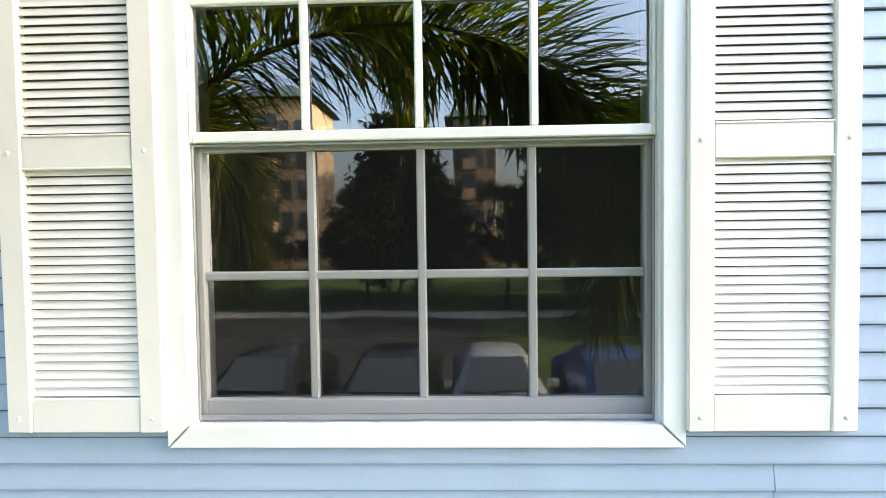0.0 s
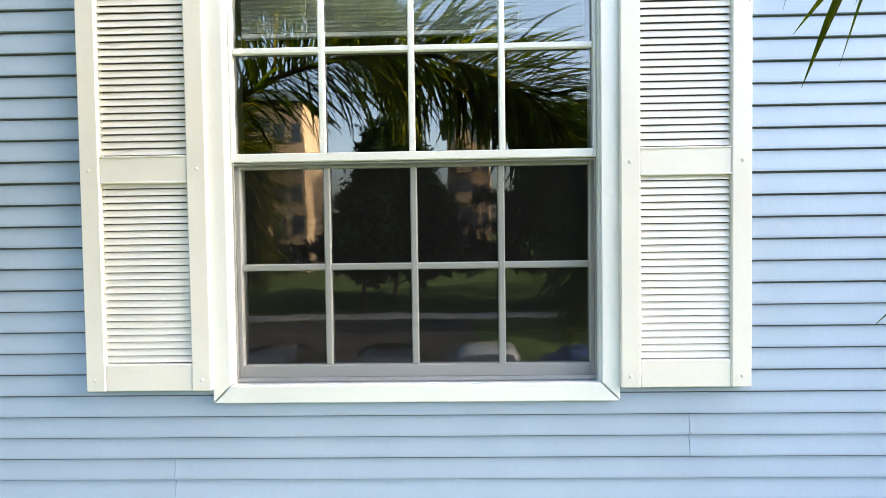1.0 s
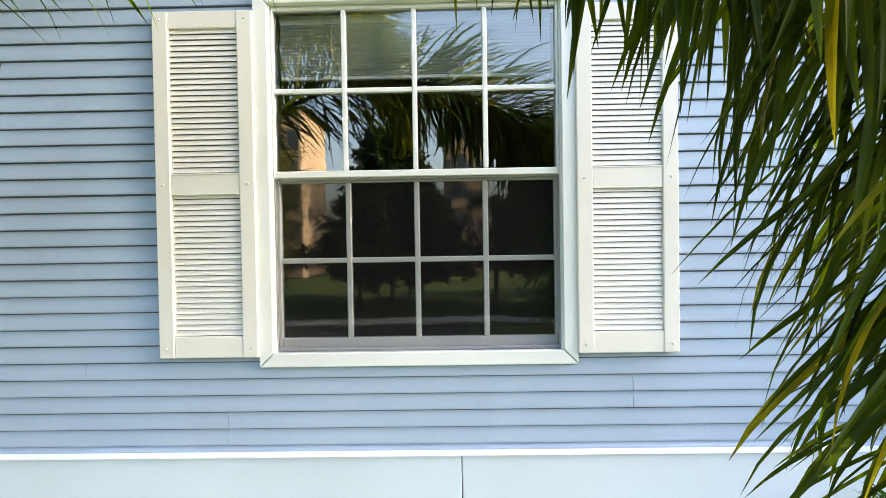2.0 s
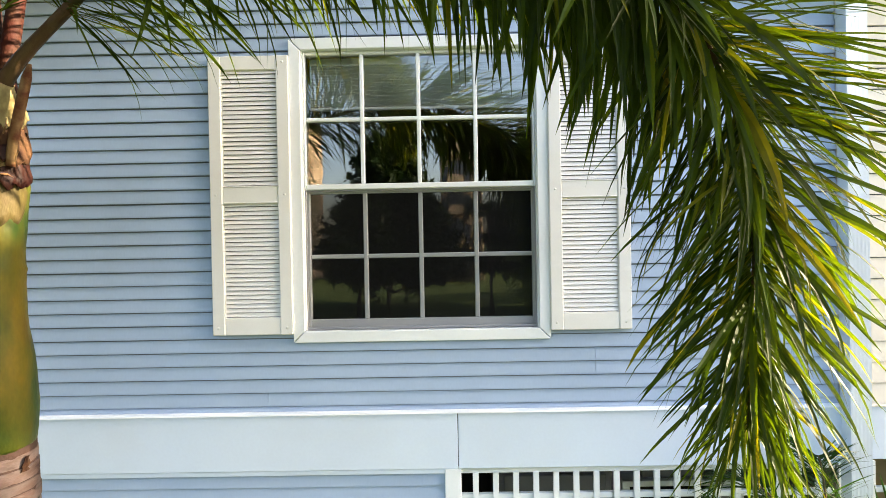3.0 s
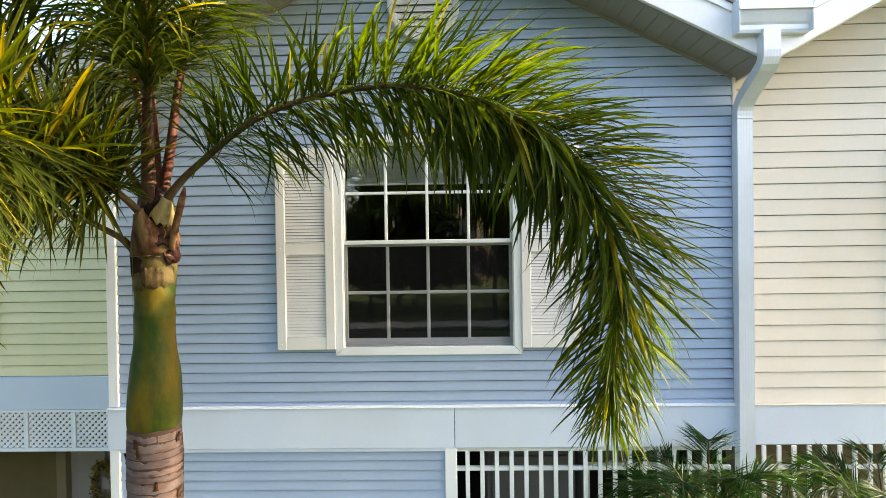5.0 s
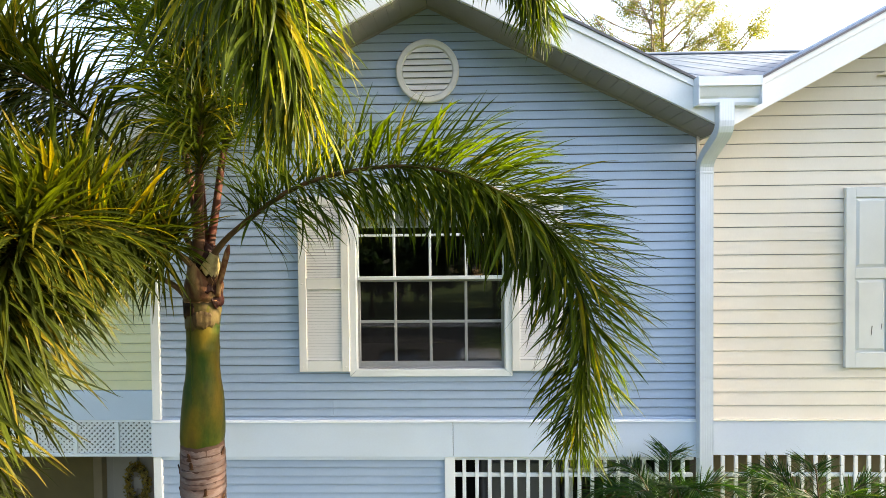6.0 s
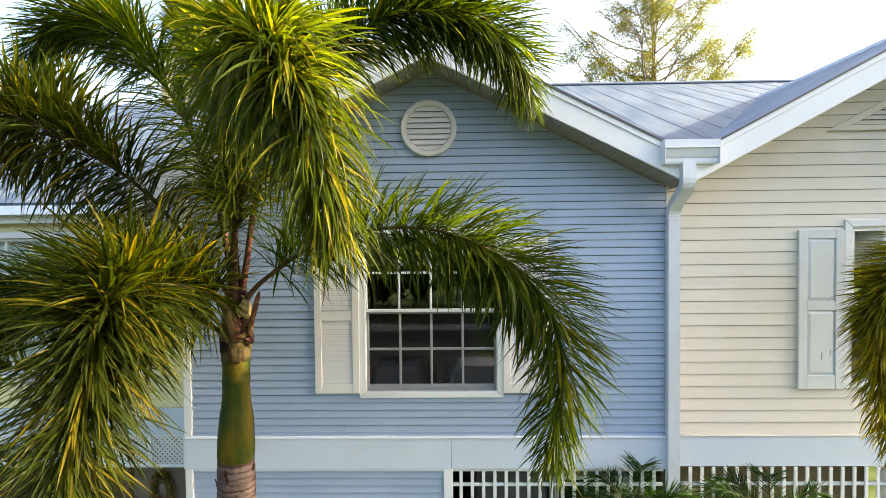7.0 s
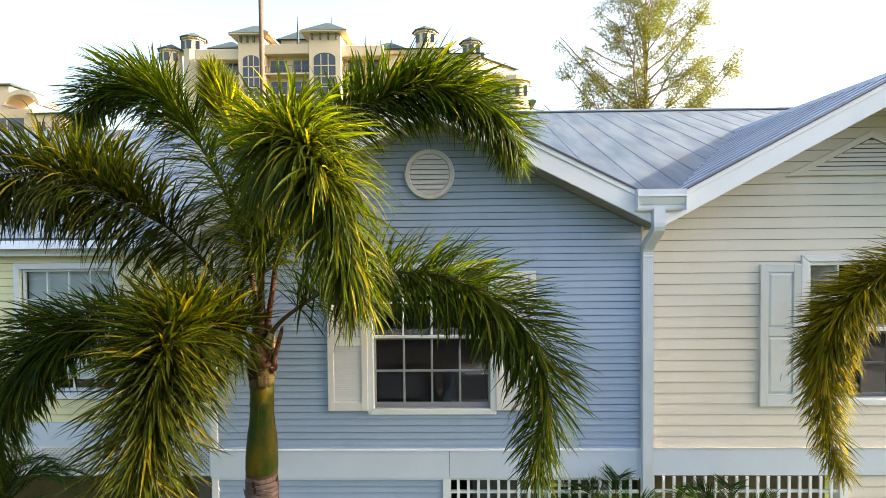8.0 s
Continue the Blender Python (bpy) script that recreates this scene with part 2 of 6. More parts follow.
SHAFT = surface("crownshaft", (0.024, 0.055, 0.007), 0.5, vary=0.42, scale=4.0, fine=60, bump=0.08, stretch=(1.6, 1.6, 0.7), second=(0.100, 0.074, 0.007), stain=(0.045, 0.024, 0.008), stain_amount=0.6, stain_scale=5.5, swell=0.014, spec=0.14)
SHEATH = surface("dry_sheath", (0.030, 0.012, 0.007), 0.8, vary=0.5, scale=18, fine=90, bump=0.8, second=(0.085, 0.042, 0.020), spec=0.12)
TRUNK = surface("palm_trunk", (0.175, 0.137, 0.128), 0.85, vary=0.4, scale=10, fine=70, bump=0.7, rand=0.12, stretch=(1, 1, 2.6), second=(0.112, 0.072, 0.062), stain=(0.04, 0.017, 0.011), stain_amount=0.9, stain_scale=9, spec=0.12)
TRUNK_DARK = surface("palm_trunk_groove", (0.055, 0.026, 0.018), 0.9, vary=0.4, scale=12, fine=70, bump=0.7)
BARK = surface("bark", (0.20, 0.14, 0.09), 0.9, vary=0.4, scale=8, fine=60, bump=0.9, second=(0.26, 0.20, 0.12))
MAST = surface("mast_paint", (0.085, 0.060, 0.040), 0.6, vary=0.25, scale=6, fine=60, bump=0.1, spec=0.2)
STUCCO = surface("tan_stucco", (0.55, 0.425, 0.26), 0.9, vary=0.10, scale=0.2, fine=4, bump=0.1, second=(0.60, 0.48, 0.31))
STUCCO_PALE = surface("pale_stucco", (0.60, 0.485, 0.345), 0.9, vary=0.10, scale=0.2, fine=4, bump=0.1)
SLATE = surface("green_grey_roof", (0.065, 0.095, 0.105), 0.8, spec=0.1, vary=0.2, scale=1, fine=8, bump=0.2)
# Darker stucco copy: weaker sun on the far towers put into the colour.
DIM_STUCCO = surface("dimmed_stucco", (0.36, 0.26, 0.16), 0.9, vary=0.15, scale=0.2, fine=4, bump=0.1)
FARGLASS = surface("dark_window_glass", (0.05, 0.06, 0.075), 0.12, vary=0.2, scale=0.3, fine=2, bump=0.0)
WREATH = surface("dry_flowers", (0.42, 0.28, 0.04), 0.9, vary=0.5, scale=20, fine=90, bump=0.8, second=(0.12, 0.10, 0.03))
DOORWHITE = surface("porch_door_paint", (0.24, 0.21, 0.19), 0.5, vary=0.1)
TANWALL = surface("porch_tan", (0.22, 0.165, 0.095), 0.8, vary=0.2, scale=4, fine=40)
PORCHWALL = surface("porch_brown", (0.12, 0.088, 0.03), 0.8, vary=0.2, scale=4, fine=40)
GREYBOX = surface("grey_plastic", (0.13, 0.135, 0.15), 0.6, vary=0.15)
TYRE = surface("tyre_rubber", (0.02, 0.02, 0.02), 0.85, vary=0.2)
CARS = [surface("car_paint_" + k, c, 0.22, 0.1, vary=0.04, bump=0.0, rand=0.0) for k, c in (("white", (0.30, 0.32, 0.34)), ("silver", (0.012, 0.012, 0.013)), ("blue", (0.05, 0.09, 0.22)), ("red", (0.25, 0.03, 0.025)))]


# ---- building blocks ----
def mesh_of(name, bm, material, smooth=False):
    bmesh.ops.recalc_face_normals(bm, faces=bm.faces[:])
    me = bpy.data.meshes.new(name)
    bm.to_mesh(me)
    bm.free()
    me.materials.append(material)
    if smooth:
        for p in me.polygons:
            p.use_smooth = True
    return me


def part(name, bm, material, parent=None, label="", smooth=False):
    ob = new(name, mesh_of(name, bm, material, smooth))
    ob.parent = parent
    return tagged(ob, label)


def thing(name, label, category, group="", kind="", at=(0, 0, 0)):
    ob = new(name)
    ob.location = at
    ob.empty_display_size = 0.1
    return tagged(ob, label, category, group, kind)


def hexa(bm, c, bevel=0.0):
    """A block from eight corners: four below, four above, each going round."""
    v = [bm.verts.new(p) for p in c]
    fs = [bm.faces.new([v[i] for i in q]) for q in ((3, 2, 1, 0), (4, 5, 6, 7), (0, 1, 5, 4), (1, 2, 6, 5), (2, 3, 7, 6), (3, 0, 4, 7))]
    if bevel:
        es = list({e for f in fs for e in f.edges})
        bmesh.ops.bevel(bm, geom=es, offset=bevel, segments=1, affect="EDGES", clamp_overlap=True)
    return bm


def box(x0, x1, y0, y1, z0, z1, bevel=0.0, bm=None):
    bm = bm or bmesh.new()
    return hexa(bm, [(x0, y0, z0), (x1, y0, z0), (x1, y1, z0), (x0, y1, z0), (x0, y0, z1), (x1, y0, z1), (x1, y1, z1), (x0, y1, z1)], bevel)


def rake(x0, z0, x1, z1, h, y0, y1, bevel=0.0, bm=None):
    """A sloping board whose top edge goes from (x0, z0) to (x1, z1)."""
    bm = bm or bmesh.new()
    return hexa(bm, [(x0, y0, z0 - h), (x1, y0, z1 - h), (x1, y1, z1 - h), (x0, y1, z0 - h), (x0, y0, z0), (x1, y0, z1), (x1, y1, z1), (x0, y1, z0)], bevel)


def lathe(profile, seg=20, bm=None, centre=(0, 0), wobble=0.0, seed=0, lean=0.0):
    """A turned form from (radius, z) pairs; lean moves it along x as it rises."""
    bm = bm or bmesh.new()
    rows = []
    for r, z in profile:
        row = []
        for i in range(seg):
            a = 2 * math.pi * i / seg
            k = 1 + wobble * noise.noise(Vector((math.cos(a) * 2 + seed, math.sin(a) * 2, z * 9)))
            row.append(bm.verts.new((centre[0] + lean * (z - profile[0][1]) + r * k * math.cos(a), centre[1] + r * k * math.sin(a), z)))
        rows.append(row)
    for a, b in zip(rows, rows[1:]):
        for i in range(seg):
            bm.faces.new((a[i], a[(i + 1) % seg], b[(i + 1) % seg], b[i]))
    bm.faces.new(rows[0][::-1])
    bm.faces.new(rows[-1])
    return bm


def spline(points, n):
    """Smooth points through the given ones."""
    p = [Vector(q) for q in points]
    p = [2 * p[0] - p[1]] + p + [2 * p[-1] - p[-2]]
    out, m = [], len(points) - 1
    for i in range(n + 1):
        u = i / n * m
        k = min(int(u), m - 1)
        f = u - k
        a, b, c, d = p[k:k + 4]
        out.append(0.5 * (2 * b + (c - a) * f + (2 * a - 5 * b + 4 * c - d) * f * f + (3 * b - a - 3 * c + d) * f ** 3))
    return out


def tube(points, radii, seg=7, bm=None, flat=1.0):
    """A tapered rod along points; flat squeezes it across its own width."""
    bm = bm or bmesh.new()
    rows, n = [], len(points)
    for i, p in enumerate(points):
        t = (points[min(i + 1, n - 1)] - points[max(i - 1, 0)]).normalized()
        s = t.cross(Vector((0, 0, 1)))
        s = s.normalized() if s.length > 1e-3 else Vector((1, 0, 0))
        u = s.cross(t)
        rows.append([bm.verts.new(p + radii[i] * (math.cos(2 * math.pi * k / seg) * s * flat + math.sin(2 * math.pi * k / seg) * u)) for k in range(seg)])
    for a, b in zip(rows, rows[1:]):
        for k in range(seg):
            bm.faces.new((a[k], a[(k + 1) % seg], b[(k + 1) % seg], b[k]))
    bm.faces.new(rows[0][::-1])
    bm.faces.new(rows[-1])
    return bm


def section(path, width_dir, profile, bm=None):
    """Sweeps a closed profile of (across, out) pairs along path, mitred; width_dir is fixed."""
    bm = bm or bmesh.new()
    rows, n, w = [], len(path), Vector(width_dir)
    path = [Vector(p) for p in path]
    for i, p in enumerate(path):
        a = (p - path[i - 1]).normalized() if i else (path[1] - p).normalized()
        b = (path[i + 1] - p).normalized() if i < n - 1 else a
        t = (a + b).normalized()
        o = w.cross(t).normalized() / max(0.5, t.dot(a))
        rows.append([bm.verts.new(p + w * x + o * y) for x, y in profile])
    k = len(profile)
    for a, b in zip(rows, rows[1:]):
        for j in range(k):
            bm.faces.new((a[j], a[(j + 1) % k], b[(j + 1) % k], b[j]))
    bm.faces.new(rows[0][::-1])
    bm.faces.new(rows[-1])
    return bm


# ---- ground ----
bm = bmesh.new()
bmesh.ops.create_grid(bm, x_segments=2, y_segments=2, size=900)
tagged(part("ground", bm, GRASS), "mown green lawn spreading to the horizon", "lawn", kind="structure")
road = tagged(part("road", box(-60, 0.95, -21.2, -5.9, 0.0, 0.012), ASPHALT), "grey asphalt parking lot beside the lawn", "road", kind="structure")
part("bay", box(0.95, 5.2, -10.9, -5.9, 0.0, 0.012), ASPHALT, road)
# Dark asphalt added out of view to dim the reflection in a side pane.
tagged(part("driveway", box(9, 60, -36, -8, 0.0, 0.012), ASPHALT), "dark asphalt added out of view to dim a window reflection", "driveway", kind="structure")
tagged(part("pavement", box(-60, 60, -23.2, -21.6, 0.0, 0.03), CONCRETE), "pale concrete footpath beyond the lawn", "footpath", kind="structure")

# ---- blue house ----
EAVE_L, EAVE_R, APEX = -2.40, 2.28, 6.46


def half(z):
    return 2.0 * (APEX - z)


WX, WZ0, WZ1 = 0.655, 3.295, 4.875     # hole in the wall behind the casing
wall = tagged(part("wall_front", box(EAVE_L, -WX, 0.002, 0.14, 2.55, 5.26), SHADE_SHEATHING), "pale blue horizontal vinyl siding on the gabled front wall", "wall", kind="structure")
for nm, b in (("sheathing", box(WX, EAVE_R, 0.002, 0.14, 2.55, 5.26)), ("sheathing", box(-WX, WX, 0.002, 0.14, 2.55, WZ0)), ("sheathing", box(-WX, WX, 0.002, 0.14, WZ1, 5.26)),
              ("sheathing", hexa(bmesh.new(), [(EAVE_L, 0.002, 5.26), (EAVE_R, 0.002, 5.26), (EAVE_R, 0.14, 5.26), (EAVE_L, 0.14, 5.26), (-0.03, 0.002, 6.5), (0.03, 0.002, 6.5), (0.03, 0.14, 6.5), (-0.03, 0.14, 6.5)])),
              ("sheathing", box(EAVE_L, 0.11, 0.002, 0.14, 0.0, 2.55))):
    part(nm, b, SHADE_SHEATHING, wall)


def clapboard(parent, material, xb0, xb1, xt0, xt1, z, h, y=0.0, lip=0.0125):
    """One course of siding: thick lower lip, leaning back to the course above."""
    bm = bmesh.new()
    # The gap under the lip bares the dark wall behind as a painted shadow line.
    c = [(xb0, y - lip, z + 0.0054), (xb1, y - lip, z + 0.0054), (xb1, y, z + 0.0054), (xb0, y, z + 0.0054), (xt0, y - 0.002, z + h), (xt1, y - 0.002, z + h), (xt1, y, z + h), (xt0, y, z + h)]
    v = [bm.verts.new(p) for p in c]
    r = [bm.verts.new((x, y - lip, z + 0.014)) for x in (xb0, xb1)]
    for q in ((v[0], v[1], r[1], r[0]), (r[0], r[1], v[5], v[4]), (v[3], v[2], v[1], v[0]), (v[4], v[5], v[6], v[7]), (v[1], v[2], v[6], v[5], r[1]), (v[3], v[0], r[0], v[4], v[7])):
        bm.faces.new(q)
    part("clapboard", bm, material, parent)


rnd = random.Random(4)
PITCH, Z0 = 0.07536, 2.898
for k in range(-1, 48):
    z = Z0 + k * PITCH
    if k == -1:
        z0, h = 2.866, Z0 - 2.866
    else:
        z0, h = z + rnd.uniform(-0.0012, 0.0012), PITCH - 0.0012
    bl, br = max(EAVE_L + 0.01, -half(z0)), min(EAVE_R, half(z0))
    tl, tr = max(EAVE_L + 0.01, -half(z0 + h)), min(EAVE_R, half(z0 + h))
    if tr - tl < 0.05:
        continue
    if z0 + h > WZ0 and z0 < WZ1 - 0.02:
        clapboard(wall, BLUE, bl, -WX, tl, -WX, z0, h)
        clapboard(wall, BLUE, WX, br, WX, tr, z0, h)
    elif z0 < 5.2:
        cut = (-0.86, 0.95, -1.5, 1.62)[(k // 2) % 4]
        clapboard(wall, BLUE, bl, cut - 0.0008, tl, cut - 0.0008, z0, h)
        clapboard(wall, BLUE, cut + 0.0008, br, cut + 0.0008, tr, z0, h, lip=0.0135)
    else:
        clapboard(wall, BLUE, bl, br, tl, tr, z0, h)
for k in range(-4, 9):
    z = 2.52 - (k + 5) * PITCH
    clapboard(wall, BLUE, EAVE_L + 0.01, 0.11, EAVE_L + 0.01, 0.11, z, PITCH)

band = thing("band_board", "wide white band board under the blue siding", "trim", kind="structure")
part("board", box(-2.47, 0.183, -0.034, 0.0, 2.55, 2.862, 0.003), BAND, band)
part("board", box(0.187, 2.285, -0.034, 0.0, 2.55, 2.862, 0.003), BAND, band)
part("drip_cap", hexa(bmesh.new(), [(-2.47, -0.046, 2.858), (2.285, -0.046, 2.858), (2.285, 0.0, 2.858), (-2.47, 0.0, 2.858), (-2.47, -0.044, 2.865), (2.285, -0.044, 2.865), (2.285, 0.0, 2.874), (-2.47, 0.0, 2.874)]), WHITE, band)
part("bottom_strip", box(-2.385, 0.11, -0.026, 0.0, 2.522, 2.549, 0.002), BAND, band)
corner = thing("corner_trim", "white vertical corner board of the blue house", "trim", kind="structure")
part("board", box(-2.46, -2.385, -0.03, 0.6, 2.875, 5.28, 0.004), WHITE, corner)
part("board", box(-2.46, -2.385, -0.03, 0.6, 0.0, 2.548, 0.004), WHITE, corner)
post = thing("door_post_trim", "white upright trim beside the picket screen", "trim", kind="structure")
part("board", box(0.11, 0.20, -0.03, 0.14, 0.0, 2.548, 0.004), WHITE, post)
tagged(part("wall_side", box(EAVE_L - 0.05, EAVE_L + 0.08, 0.14, 8.0, 0.0, 5.25), LIME), "side wall of the blue house", "wall", kind="structure")

# roof of the front gable: metal sheets, fascia, soffit
roof = thing("roof_gable", "blue-grey metal gable roof with white fascia boards", "roof", kind="structure")
for s, xe in ((-1, 2.78), (1, 2.12)):
    def sx(x):
        return s * x
    xf = xe if s < 0 else 2.33
    part("fascia", rake(0, 6.70, sx(xf), 6.70 - 0.5 * xf, 0.250, -0.405, -0.375, 0.003), WHITE, roof)
    part("drip_strip", rake(0, 6.702, sx(xe), 6.702 - 0.5 * xe, 0.055, -0.418, -0.405, 0.002), WHITE, roof)
    part("metal_edge", rake(0, 6.722, sx(xe), 6.722 - 0.5 * xe, 0.02, -0.43, -0.37), DRIP, roof)
    part("roof_sheet", rake(0, 6.715, sx(xe + 0.12), 6.715 - 0.5 * (xe + 0.12), 0.02, -0.37, 3.2), METAL, roof)
    part("frieze_strip", rake(0, 6.455, sx(2.28), 6.455 - 0.5 * 2.28, 0.03, -0.022, 0.0), TRIMTAN, roof)
    for i in range(9):
        y = -0.3 + i * 0.4
        part("seam", rake(0, 6.74, sx(xe + 0.1), 6.74 - 0.5 * (xe + 0.1), 0.026, y, y + 0.02), METAL, roof)
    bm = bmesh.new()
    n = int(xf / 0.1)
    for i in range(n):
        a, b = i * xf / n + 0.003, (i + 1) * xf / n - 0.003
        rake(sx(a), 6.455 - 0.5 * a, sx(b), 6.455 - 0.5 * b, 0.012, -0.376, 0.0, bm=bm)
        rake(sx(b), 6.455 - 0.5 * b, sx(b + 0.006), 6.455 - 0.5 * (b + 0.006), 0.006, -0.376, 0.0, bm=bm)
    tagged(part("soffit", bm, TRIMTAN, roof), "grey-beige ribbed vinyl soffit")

# round gable vent
vent = thing("gable_vent", "round off-white louvred gable vent on blue siding", "vent")
VX, VZ = -0.002, 5.885
bm = bmesh.new()
rows = []
for r, y in ((0.27, -0.005), (0.272, -0.035), (0.262, -0.042), (0.225, -0.040), (0.215, -0.022), (0.213, -0.008)):
    rows.append([bm.verts.new((VX + r * math.cos(2 * math.pi * i / 48), y, VZ + r * math.sin(2 * math.pi * i / 48))) for i in range(48)])
for a, b in zip(rows, rows[1:]):
    for i in range(48):
        bm.faces.new((a[i], a[(i + 1) % 48], b[(i + 1) % 48], b[i]))
part("rim", bm, VENT, vent, smooth=False)
# Dark disc behind the louvres paints the shade between them.
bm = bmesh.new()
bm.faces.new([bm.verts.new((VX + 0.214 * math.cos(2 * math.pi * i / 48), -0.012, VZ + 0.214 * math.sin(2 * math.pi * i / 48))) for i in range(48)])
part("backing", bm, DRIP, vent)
for i in range(8):
    z0 = VZ - 0.2135 + i * 0.0534
    z1 = z0 + 0.050
    bm = bmesh.new()
    edge = []
    for k in range(7):
        z = z0 + (z1 - z0) * k / 6
        edge.append((z, math.sqrt(max(0.0, 0.2145 ** 2 - (z - VZ) ** 2)), -0.034 + 0.018 * k / 6))
    front = [bm.verts.new((VX - w, y, z)) for z, w, y in edge] + [bm.verts.new((VX + w, y, z)) for z, w, y in reversed(edge)]
    back = [bm.verts.new((v.co.x, v.co.y + 0.005, v.co.z)) for v in front]
    bm.faces.new(front[::-1])
    bm.faces.new(back)
    for k in range(14):
        j = (k + 1) % 14
        bm.faces.new((front[k], front[j], back[j], back[k]))
    part("louvre", bm, VENT, vent)


# ---- windows ----
def casing(parent, x0, x1, z0, z1, w, y0, y1, material):
    """Four mitred casing boards."""
    o, i = (x0, x1, z0, z1), (x0 + w, x1 - w, z0 + w, z1 - w)
    quads = ([(o[0], o[2]), (o[1], o[2]), (i[1], i[2]), (i[0], i[2])], [(o[1], o[2]), (o[1], o[3]), (i[1], i[3]), (i[1], i[2])],
             [(o[1], o[3]), (o[0], o[3]), (i[0], i[3]), (i[1], i[3])], [(o[0], o[3]), (o[0], o[2]), (i[0], i[2]), (i[0], i[3])])
    for q in quads:
        cx, cz = sum(p[0] for p in q) / 4, sum(p[1] for p in q) / 4
        g = [(x + (cx - x) * 0.004, z + (cz - z) * 0.004) for x, z in q]
        part("casing_board", hexa(bmesh.new(), [(x, y1, z) for x, z in g] + [(x, y0, z) for x, z in g], 0.003), material, parent)


def sash(parent, name, x0, x1, z0, z1, y0, y1, stile, bottom, top, cols, rows, bar, material, glass, label):
    """A sash: stiles, rails, glazing bars and one pane in every opening."""
    s = part(name, box(x0, x0 + stile, y0, y1, z0, z1, 0.003), material, parent, label)
    part("stile", box(x1 - stile, x1, y0, y1, z0, z1, 0.003), material, s)
    part("rail", box(x0 + stile, x1 - stile, y0 - 0.001, y1, z0, z0 + bottom, 0.003), material, s)
    part("rail", box(x0 + stile, x1 - stile, y0 - 0.001, y1, z1 - top, z1, 0.003), material, s)
    gx0, gx1, gz0, gz1 = x0 + stile, x1 - stile, z0 + bottom, z1 - top
    for c in range(1, cols):
        x = gx0 + (gx1 - gx0) * c / cols
        part("glazing_bar", box(x - bar / 2, x + bar / 2, y0 + 0.002, y1 - 0.006, gz0, gz1, 0.004), material, s)
    for r in range(1, rows):
        z = gz0 + (gz1 - gz0) * r / rows
        part("glazing_bar", box(gx0, gx1, y0 + 0.004, y1 - 0.006, z - bar / 2, z + bar / 2, 0.004), material, s)
    ym = y1 - 0.005
    for c in range(cols):
        for r in range(rows):
            a, b = gx0 + (gx1 - gx0) * c / cols, gx0 + (gx1 - gx0) * (c + 1) / cols
            d, e = gz0 + (gz1 - gz0) * r / rows, gz0 + (gz1 - gz0) * (r + 1) / rows
            bm = bmesh.new()
            bm.faces.new([bm.verts.new(p) for p in ((a, ym, d), (b, ym, d), (b, ym, e), (a, ym, e))])
            part("pane", bm, glass, s).visible_shadow = False
    return s


win = thing("window_1", "white double-hung window with sixteen panes and a half-raised blind", "window", kind="structure")
casing(win, -0.705, 0.705, 3.254, 4.92, 0.062, -0.032, 0.0, WHITE)
for q in (box(-0.655, -0.638, -0.012, 0.13, 3.30, 4.875, 0.002), box(0.638, 0.655, -0.012, 0.13, 3.30, 4.875, 0.002)):
    part("jamb", q, WHITE, win)
part("head", box(-0.638, 0.638, -0.012, 0.13, 4.857, 4.875, 0.002), WHITE, win)
part("window_sill", hexa(bmesh.new(), [(-0.638, -0.014, 3.296), (0.638, -0.014, 3.296), (0.638, 0.13, 3.296), (-0.638, 0.13, 3.296), (-0.638, -0.014, 3.308), (0.638, -0.014, 3.308), (0.638, 0.13, 3.320), (-0.638, 0.13, 3.320)]), WHITE, win)
sash(win, "upper_sash", -0.637, 0.637, 4.094, 4.856, 0.0, 0.028, 0.011, 0.030, 0.018, 4, 2, 0.022, WHITE, GLASS, "white upper sash with eight panes")
low = sash(win, "lower_sash", -0.637, 0.637, 3.321, 4.100, 0.030, 0.056, 0.018, 0.050, 0.026, 4, 2, 0.024, WHITE, GLASS, "lower sash with eight panes behind an insect screen")
scr = part("screen_frame", box(-0.637, -0.631, 0.010, 0.022, 3.318, 4.092, 0.001), ALU, win, "grey aluminium insect screen frame")
for q in (box(0.631, 0.637, 0.010, 0.022, 3.318, 4.092, 0.001), box(-0.631, 0.631, 0.010, 0.022, 3.318, 3.332, 0.001), box(-0.631, 0.631, 0.010, 0.022, 4.085, 4.092, 0.001)):
    part("frame_bar", q, ALU, scr)
bm = bmesh.new()
bm.faces.new([bm.verts.new(p) for p in ((-0.631, 0.017, 3.332), (0.631, 0.017, 3.332), (0.631, 0.017, 4.085), (-0.631, 0.017, 4.085))])
part("insect_mesh", bm, SCREEN, scr, "fine dark insect mesh")

blind = thing("window_blind", "pale blue-grey horizontal blind pulled half way up behind the glass", "blind")
part("headrail", box(-0.615, 0.615, 0.064, 0.094, 4.80, 4.84, 0.003), BLIND, blind)
part("bottom_rail", box(-0.615, 0.615, 0.068, 0.092, 4.548, 4.566, 0.003), BLIND, blind)
for i in range(16):
    z = 4.567 + i * 0.0148
    part("slat", hexa(bmesh.new(), [(-0.615, 0.070, z), (0.615, 0.070, z), (0.615, 0.078, z + 0.0165), (-0.615, 0.078, z + 0.0165), (-0.615, 0.069, z + 0.001), (0.615, 0.069, z + 0.001), (0.615, 0.077, z + 0.0175), (-0.615, 0.077, z + 0.0175)]), BLIND, blind)
for x in (-0.38, 0.38):
    part("cord", box(x, x + 0.003, 0.066, 0.068, 4.55, 4.80), BLIND_WHITE, blind)
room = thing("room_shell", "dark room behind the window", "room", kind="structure")
